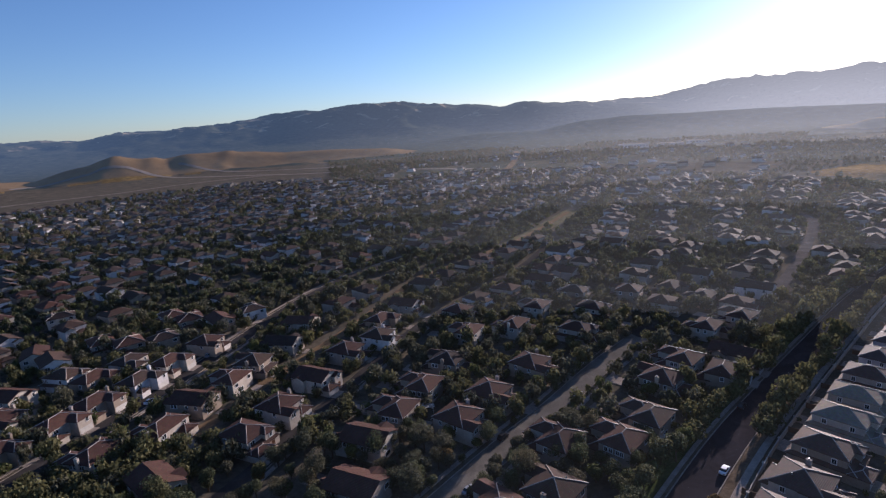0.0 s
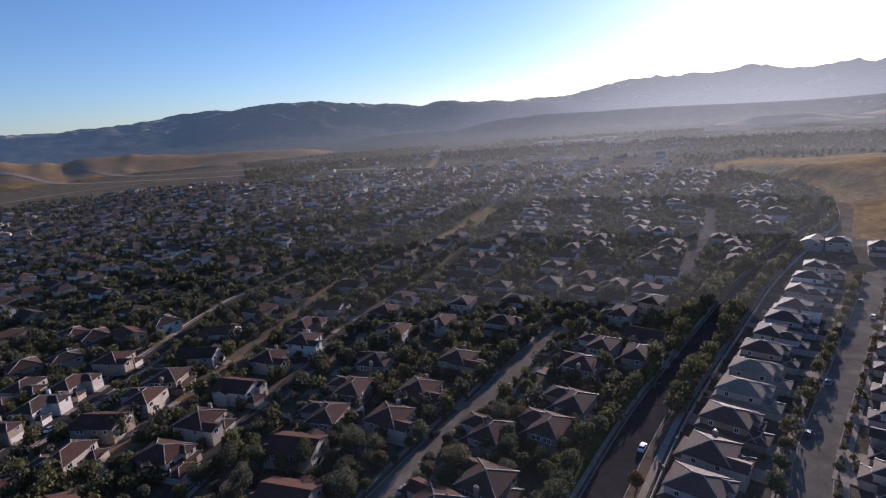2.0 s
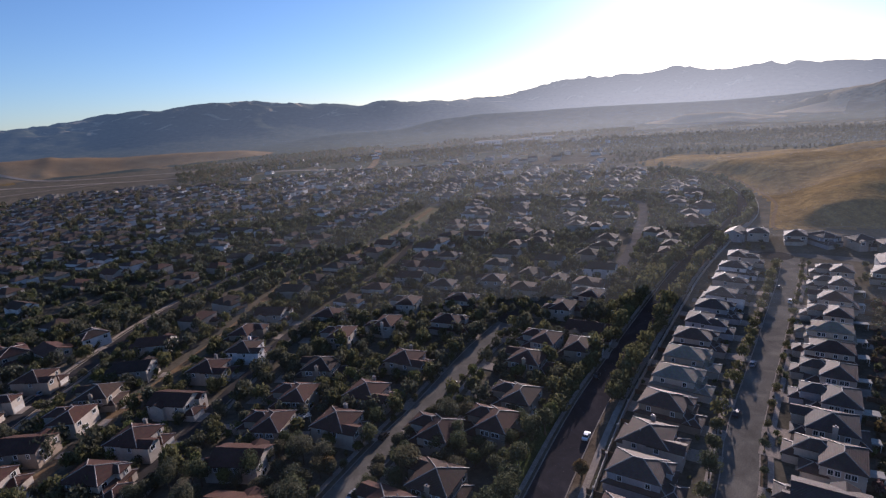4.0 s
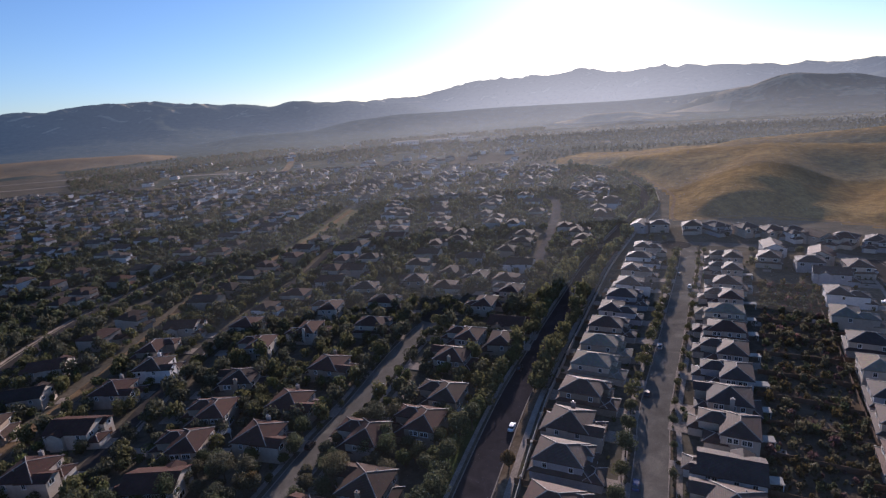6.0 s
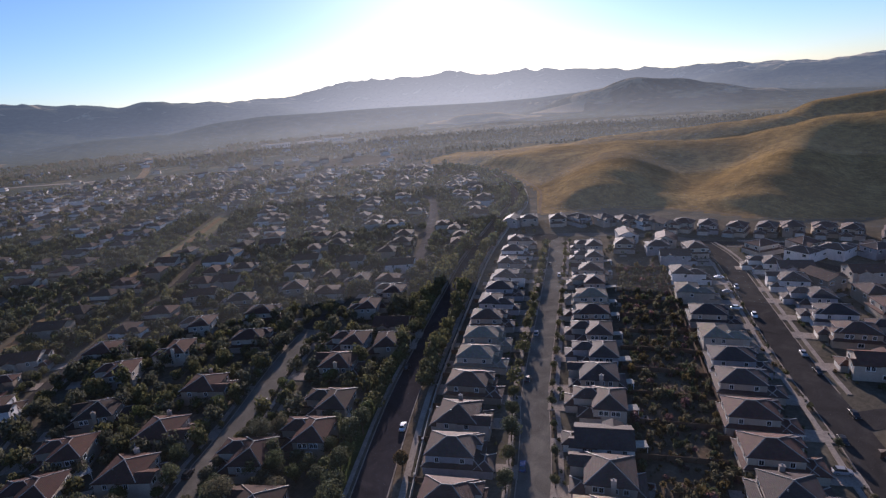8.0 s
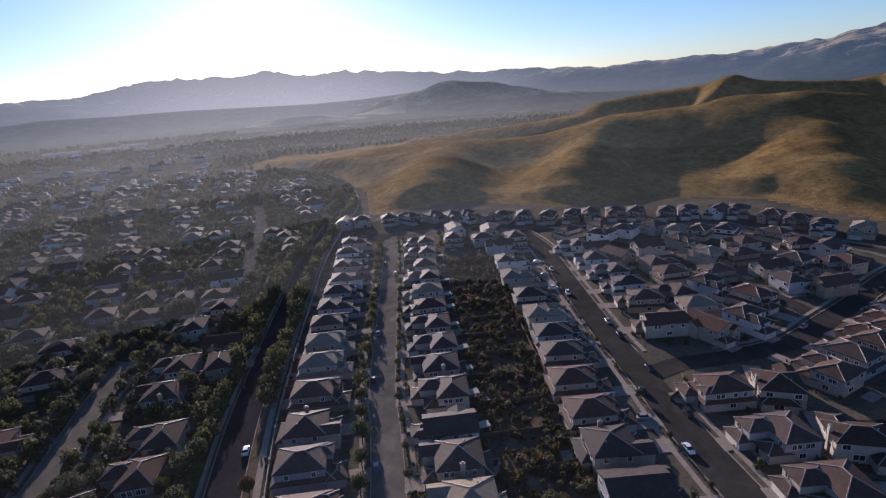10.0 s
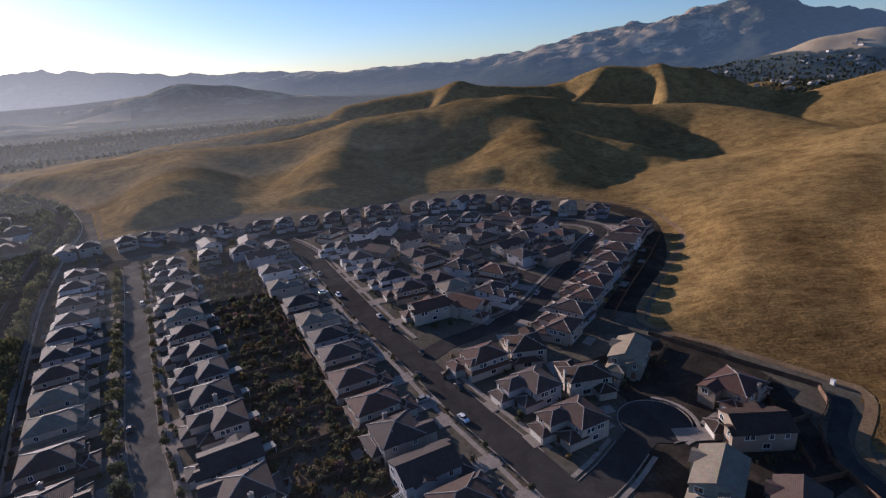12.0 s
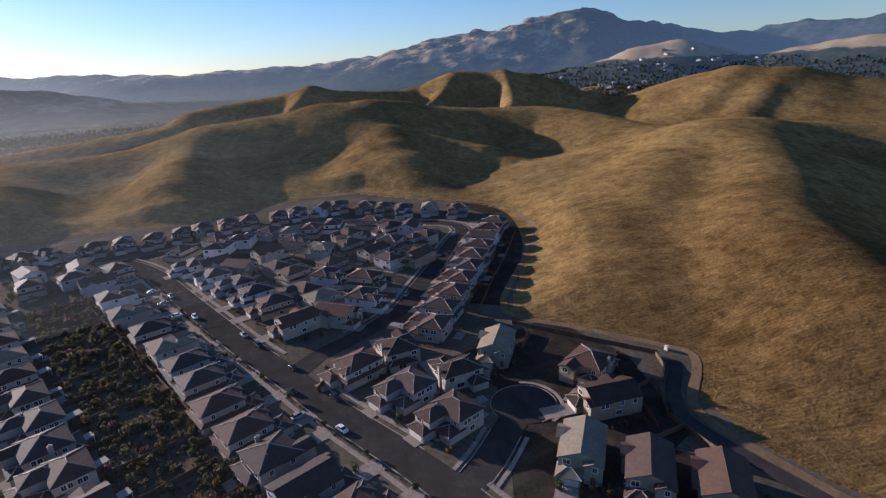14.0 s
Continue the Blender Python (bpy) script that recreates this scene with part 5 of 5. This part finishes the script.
POST = plank_mesh("post", boxed((-.07, .07, -.07, .07, -.1, 1.85)), FENCE)


def fence(points, label="brown wooden garden fence between lots"):
    """A board fence along a line: posts with panels between them."""
    root = new("fence")
    root.location = (*points[0], 0)
    for x, y, az in along(points, 2.4, 0, 1.2):
        m = pose(x - points[0][0], y - points[0][1], 0, 0, 0, 90 - az)
        shared("panel", PANEL, root, m)
        shared("post", POST, root, m @ Matrix.Translation((-1.2, 0, 0)))
    return tagged(root, label, "fence", "garden fences")


BACK_OF_C = smooth_line([(88, 22), (106, 36), (129, 57), (158, 82), (188, 107), (212, 128), (238, 150)])
fence(BACK_OF_C)
for x, y, az in along(SLOPE, 15.5, 0, 8):      # across the planted slope, from garden to garden
    n = (math.cos(radians(az)), -math.sin(radians(az)))
    fence([(x - n[0] * 15, y - n[1] * 15), (x + n[0] * 9.5, y + n[1] * 9.5)])
for i in range(0, 12):                        # between the lots of the rows
    for (ax, ay), (bx, by), turn in ((ROWS[0][3][i % 12], ROWS[0][3][(i + 1) % 12], 41.5), (ROWS[2][3][i % 12], ROWS[2][3][(i + 1) % 12], 38)):
        if math.hypot(ax - bx, ay - by) < 26:
            mx, my, s, c = (ax + bx) / 2, (ay + by) / 2, math.sin(radians(turn)), math.cos(radians(turn))
            fence([(mx - s * 13, my + c * 13), (mx + s * 3, my - c * 3)])
fence([(150, 33), (160, 30), (166, 34)])
fence([(196, -24), (231, -36), (268, -50), (305, -62)], "brown wooden fence behind the gardens at the field's edge")
fence([(100, -74), (112, -70), (122, -67), (135, -70), (146, -77), (155, -78), (169, -58), (185, -36)])
# dark soil strip whose colour also fills in the houses' continuous shadow
tagged(part("firebreak", draped(smooth_line([(383, -30), (362, -50), (334, -58), (273, -52), (203, -28)]), 7, 0.06), SHADED_SOIL), "dark bare strip between gardens and field", "bare strip", kind="structure")
fence([(112, -56), (117, -69)])
fence([(101, -62), (104, -74)])
fence([(135, -62), (140, -71)])
fence([(152, -62), (157, -66)])
fence([(168, -36), (177, -41)])
fence([(118, -62), (134, -62), (152, -62)])
# sheet coloured dark for the shade that houses cast on these gardens
tagged(part("garden", ribbon([(84, -60), (100, -40), (118, -46), (150, -46), (176, -30)], 24, -0.1, 0.02), SHADED_SOIL), "dark bare soil of new gardens", "garden", kind="structure")
kerb_and_walk(cut(STREETS["short_street"][0], .2, .8), 4.2, 1, .9, 1.2)
kerb_and_walk(cut(STREETS["short_street"][0], .2, .75), 4.2, -1, .9, 1.2)

ring = [(134 + 11.2 * math.sin(radians(a)), -29 + 11.2 * math.cos(radians(a))) for a in range(95, 241, 10)]
tagged(part("pavement", ribbon(ring, 0.5, -0.1, 0.2), CONCRETE), "pale concrete footpath round the turning circle", "pavement", kind="structure")
ring = [(134 + 9.7 * math.sin(radians(a)), -29 + 9.7 * math.cos(radians(a))) for a in range(-30, 251, 10)]
tagged(part("kerb", ribbon(ring, 0.14, -0.1, 0.22), CONCRETE), "pale concrete kerb round the turning circle", "kerb", kind="structure")

# the plastered wall between the boulevard and the gardens, with a pillar at each step
wall_line = [(x, y) for x, y, a in along(cut(BLVD, 0, .62), 5, 10.8)]
garden_wall = tagged(part("garden_wall", ribbon(wall_line, 0.12, -0.1, 1.75), MASONRY), "pale plastered garden wall along the boulevard", "wall", kind="structure")
PILLAR = plank_mesh("pillar", boxed((-.28, .28, -.28, .28, -.1, 1.95), (-.36, .36, -.36, .36, 1.95, 2.08)), MASONRY)
for x, y, a in along(cut(BLVD, 0, .62), 15, 10.8):
    shared("pillar", PILLAR, garden_wall, pose(x, y, 0, 0, 0, -a))
tagged(part("verge", ribbon(cut(BLVD, 0, .7), 1.2, -0.1, 0.04, 6.2), MULCH), "planted strip under the boulevard's trees", "verge", kind="structure")
tagged(part("verge", ribbon(cut(BLVD, 0, .7), 3.2, -0.1, 0.035, -10.0), LAWN), "planted strip under the boulevard's trees", "verge", kind="structure")
for s, shift in (("row_street", 5.3), ("curved_street", 6.1)):
    for q in range(8):
        tagged(part("verge", ribbon(cut(STREETS[s][0], q / 8 + .01, q / 8 + .1), .65, -0.1, 0.16, shift), MULCH), "dark planting strip between kerb and footpath", "verge", kind="structure")


# ---------------------------------------------------------------- cars
def wheel_meshes():
    out = []
    for name, r0, w, mat in (("wheel", 0.33, 0.11, RUBBER), ("rim", 0.2, 0.125, ALLOY)):
        bm = bmesh.new()
        bmesh.ops.create_cone(bm, cap_ends=True, segments=14, radius1=r0, radius2=r0, depth=2 * w, matrix=Matrix.Rotation(radians(90), 4, "X"))
        out.append(plank_mesh(name, bm, mat))
    return out


WHEEL, RIM = wheel_meshes()


def loft(bm, sections):
    """A skin over cross-sections of four corners each: x, half width below and above, z below and above."""
    prev = None
    for x, w0, w1, z0, z1 in sections:
        cur = [bm.verts.new(p) for p in ((x, -w0, z0), (x, w0, z0), (x, w1, z1), (x, -w1, z1))]
        if prev:
            for k in range(4):
                bm.faces.new((prev[k], prev[(k + 1) % 4], cur[(k + 1) % 4], cur[k]))
        else:
            bm.faces.new(cur[::-1])
        prev = cur
    bm.faces.new(prev)


def build_car(colour, tall):
    root = new("car")
    t = 0.25 if tall else 0.0
    bm = bmesh.new()
    loft(bm, [(-2.25, .70, .72, .38, .62), (-2.1, .84, .80, .26, .88 + t * .3), (-1.2, .90, .84, .22, .96 + t * .4), (.9, .90, .84, .22, .95 + t * .3), (1.9, .87, .78, .24, .84 + t * .3), (2.2, .72, .66, .34, .64)])
    bmesh.ops.recalc_face_normals(bm, faces=bm.faces)
    bmesh.ops.bevel(bm, geom=[e for e in bm.edges], offset=0.05, segments=1, affect="EDGES")
    part("body", bm, PAINT[colour], root)
    rear = -1.95 if tall else -1.45
    bm = bmesh.new()
    loft(bm, [(rear, .80, .66, .93, .98), (rear + .45, .80, .64, .93, 1.38 + t), (.35, .80, .64, .93, 1.40 + t), (1.15, .80, .66, .92, .97)])
    bmesh.ops.recalc_face_normals(bm, faces=bm.faces)
    part("glazing", bm, GLASS, root, "dark tinted glass")
    part("cabin_roof", boxed((rear + .5, .38, -.63, .63, 1.39 + t, 1.44 + t)), PAINT[colour], root)
    for sx in (-1.35, 1.35):
        for sy in (-.82, .82):
            w = shared("wheel", WHEEL, root, pose(sx, sy, .33))
            shared("rim", RIM, w, Matrix.Identity(4), "alloy rim")
    for sy in (-.58, .58):
        part("headlight", boxed((2.12, 2.2, sy - .14, sy + .14, .58, .7)), LAMP_GLASS, root)
        part("tail_light", boxed((-2.25, -2.17, sy - .14, sy + .14, .62, .74)), TAIL_GLASS, root)
    tagged(root, f"{colour} {'sport utility car' if tall else 'saloon car'} parked at the kerb", "car", "parked cars")
    return root


CARS = {}


def park(street, share, side, colour, tall, off=None):
    line, half = STREETS[street]
    i = min(int(share * (len(line) - 1)), len(line) - 2)
    (x0, y0), (x1, y1) = line[i], line[i + 1]
    az = math.degrees(math.atan2(x1 - x0, y1 - y0))
    d = side * ((half - 1.15) if off is None else off)
    m = pose(x0 + d * math.cos(radians(az)), y0 - d * math.sin(radians(az)), 0.11 if off is None else 0.22, 0, 0, 90 - az if off is None else 180 - az)
    key = (colour, tall)
    if key in CARS:
        copy_thing(CARS[key], m)
    else:
        CARS[key] = build_car(colour, tall)
        CARS[key].matrix_world = m


for street, share, side, colour, tall in (
        ("row_street", .20, -1, "blue", True), ("row_street", .36, -1, "black", False), 
        ("row_street", .5, -1, "silver", True), ("row_street", .74, 1, "white", True),
        ("row_street", .8, -1, "black", False), ("row_street", .12, 1, "black", True),
        ("curved_street", .08, 1, "silver", False), ("curved_street", .26, 1, "silver", True),
        ("curved_street", .37, 1, "white", True), ("curved_street", .46, -1, "silver", False), ("curved_street", .5, -1, "black", True),
        ("curved_street", .585, -1, "black", False), ("curved_street", .63, 1, "black", False), ("curved_street", .70, 1, "white", False), 
        ("curved_street", .67, -1, "black", True), ("loop_street", .2, -1, "silver", False), ("loop_street", .33, 1, "black", True),
        ("loop_street", .42, -1, "white", False), ("garden_street", .3, 1, "silver", False), ("garden_street", .45, -1, "black", True), ("garden_street", .62, 1, "white", False),
        ("west_street", .3, 1, "white", False), ("west_street", .42, -1, "silver", True), ("boulevard", .085, 1, "white", False), ("boulevard", .13, -1, "black", True)):
    park(street, share, side, colour, tall)
for share, side, colour in ((.22, 1, "white"), (.29, 1, "silver"), (.34, 1, "white"), (.66, 1, "silver")):
    park("curved_street", share, side, colour, share > .3, 8.8)

# ---------------------------------------------------------------- garden shrubs
yard = {"olive": [], "green": [], "dry": [], "bright": []}
for h in houses:
    x, y = h.matrix_basis.translation.xy
    if math.hypot(x, y) < 330:
        for k in range(9):
            a, d = rng.uniform(0, 6.283), rng.uniform(8.5, 12.5)
            px_, py_ = x + d * math.cos(a), y + d * math.sin(a)
            if nearest_street(px_, py_)[0] > 2.2 and clear(px_, py_, 8.0):
                yard[rng.choice(("olive", "green", "green", "dry", "bright"))].append((px_, py_, 0, rng.uniform(.45, 1.3)))
for leaf, spots_ in yard.items():
    woods("garden_shrubs", f"small {leaf} garden shrubs beside the houses", spots_, leaf, TUFTS)
kerbside = []
for s, shift in (("row_street", 5.3), ("curved_street", 6.1), ("garden_street", 5.4), ("row_street", -5.6)):
    for x, y, a in along(STREETS[s][0], 2.3, shift, rng.uniform(0, 2)):
        if rng.random() < .6:
            kerbside.append((x, y, .1, rng.uniform(.3, .6)))
woods("kerbside_shrubs", "small shrubs in the strips along the kerbs", kerbside, "olive", TUFTS)

# ---------------------------------------------------------------- farther things
white_keys = []
for cx, cy, dx, dy, n in ((-560, 740, 120, 110, 46), (-430, 640, 60, 60, 14), (-345, 1040, 105, 40, 46), (0, 985, 70, 40, 16)):
    for k in range(n):
        white_keys.append((cx + rng.uniform(-dx, dx), cy + rng.uniform(-dy, dy), rng.uniform(0, 360), rng.randrange(5)))


def pale_houses(keys):
    """Distant pale houses in one mesh."""
    root_me = bpy.data.meshes.new("pale_houses")
    verts, faces, mi, n = [], [], [], 0
    for x, y, turn, kind in keys:
        b = boxed(*house_plan(kind)[0])
        nw = len(b.faces)
        for q in house_plan(kind)[1]:
            hip(b, *q[1:])
        b.verts.index_update()
        c, s = math.cos(radians(turn)), math.sin(radians(turn))
        base = float(land(np.array([x]), np.array([y]))[0])
        verts += [(x + v.co.x * c - v.co.y * s, y + v.co.x * s + v.co.y * c, v.co.z + base) for v in b.verts]
        faces += [[v.index + n for v in f.verts] for f in b.faces]
        mi += [0] * nw + [1] * (len(b.faces) - nw)
        n += len(b.verts)
        b.free()
    root_me.from_pydata(verts, [], faces)
    root_me.materials.append(STUCCO["white"])
    root_me.materials.append(TILES["sand"])
    root_me.polygons.foreach_set("material_index", mi)
    return tagged(new("pale_houses", root_me), "distant cluster of white houses on the plain", "houses", kind="stuff")


for k in range(150):
    x, y = polar(rng.uniform(105, 124), rng.uniform(1280, 2150))
    white_keys.append((x, y, rng.uniform(0, 360), rng.randrange(5)))
pale_houses(white_keys)
valley_trees = []
for k in range(6500):
    x, y = polar(rng.uniform(100, 136), math.sqrt(rng.uniform(1150 ** 2, 2350 ** 2)))
    valley_trees.append((x, y, rng.uniform(2.4, 4.8)))
vx, vy = np.array([v[0] for v in valley_trees]), np.array([v[1] for v in valley_trees])
vz = land(vx, vy)
keep = (vz < 62 + 60 * fbm(vx / 90, vy / 90, 3, 73)) & (fbm(vx / 200, vy / 200, 3, 75) > -0.12)
woods("valley_trees", "dark green trees among the houses of a far valley", [(x, y, z, q) for (x, y, q), z, ok in zip(valley_trees, vz, keep) if ok], "olive", TUFTS)
for pts, half in (([(-1050, 1300), (-892, 1465), (-762, 1449), (-512, 1352), (-354, 1275), (-221, 1240), (-95, 1200), (81, 1060)], 7), ([(-820, 980), (-737, 1043), (-665, 1091), (-618, 1167), (-535, 1245), (-420, 1300)], 5),
                  ([(-760, 1560), (-560, 1500), (-300, 1420), (-60, 1330), (90, 1280)], 6), (FAR_TRAIL, 7)):
    tagged(part("road", draped(smooth_line(pts, 30), half, 0.6), TRAIL if pts is FAR_TRAIL else CONCRETE), "pale distant road across the plain", "road", kind="structure")


def long_building(x, y, turn, w, d, h):
    root = new("commercial_building")
    part("wall", boxed((-w / 2, w / 2, -d / 2, d / 2, 0, h)), STUCCO["white"], root)
    part("roof", boxed((-w / 2 - .5, w / 2 + .5, -d / 2 - .5, d / 2 + .5, h, h + .7)), CONCRETE, root)
    n = int(w / 7)
    me = plank_mesh("window", boxed((-2, 2, -.12, .1, 0, 2.2)), GLASS)
    for k in range(n):
        shared("window", me, root, pose(-w / 2 + (k + .5) * w / n, -d / 2 - .01, h * .45))
    root.matrix_world = pose(x, y, 0, 0, 0, turn)
    return tagged(root, "long white commercial building with a flat roof", "building", "commercial buildings")


for q in ((470, 1373, -20, 70, 30, 9), (545, 1335, -20, 60, 30, 8), (628, 1370, -30, 50, 26, 8)):
    long_building(*q)


def cabinet(x, y):
    root = new("utility_cabinet")
    part("body", boxed((-.6, .6, -.4, .4, .1, 1.5), (-.66, .66, -.46, .46, 1.5, 1.58)), TRIM, root)
    part("plinth", boxed((-.7, .7, -.5, .5, -.6, .1)), CONCRETE, root)
    part("door", boxed((-.5, .5, -.43, -.39, .2, 1.42)), METAL, root)
    root.matrix_world = pose(x, y, float(land(np.array([x]), np.array([y]))[0]), 0, 0, 30)
    return tagged(root, "white utility cabinet at the corner of a field", "cabinet")


cabinet(157, -83)


def pergola(x, y, turn):
    root = new("pergola")
    for px_ in (-1.9, 1.9):
        for py_ in (-1.6, 1.6):
            part("post", boxed((px_ - .09, px_ + .09, py_ - .09, py_ + .09, -.1, 2.4)), TRIM, root)
        part("beam", boxed((px_ - .08, px_ + .08, -2.1, 2.1, 2.4, 2.6)), TRIM, root)
    for k in range(9):
        part("slat", boxed((-2.4, 2.4, -2 + k * .5 - .05, -2 + k * .5 + .05, 2.6, 2.72)), TRIM, root)
    root.matrix_world = pose(x, y, 0, 0, 0, turn)
    return tagged(root, "white slatted garden pergola on four posts", "pergola", "pergolas")


for x, y, turn in ((56, 139, 20), (143, 62 - 12, 40), (96, 32, 50), (-12, 166, 10)):
    pergola(x, y, turn)


def patio_cover(x, y, turn, w, d):
    """A flat patio roof on posts behind a house."""
    root = new("patio_cover")
    part("roof", boxed((-w / 2, w / 2, -d / 2, d / 2, 2.45, 2.6), (-w / 2 - .1, w / 2 + .1, -d / 2 - .1, -d / 2, 2.35, 2.62)), MASONRY, root)
    for px_ in (-w / 2 + .2, w / 2 - .2):
        for py_ in (-d / 2 + .2, d / 2 - .2):
            part("post", boxed((px_ - .08, px_ + .08, py_ - .08, py_ + .08, -.1, 2.45)), TRIM, root)
    root.matrix_world = pose(x, y, 0, 0, 0, turn)
    return tagged(root, "white flat patio cover on posts behind a house", "patio cover", "patio covers")


for i, (x, y) in enumerate(ROWS[1][3][2:12]):
    side, out = rng.uniform(-3, 3), rng.uniform(9.5, 10.5)
    patio_cover(x + out * .65 + side * .76, y - out * .76 + side * .65, -40.5, rng.uniform(3.5, 6), rng.uniform(2.2, 3.2))
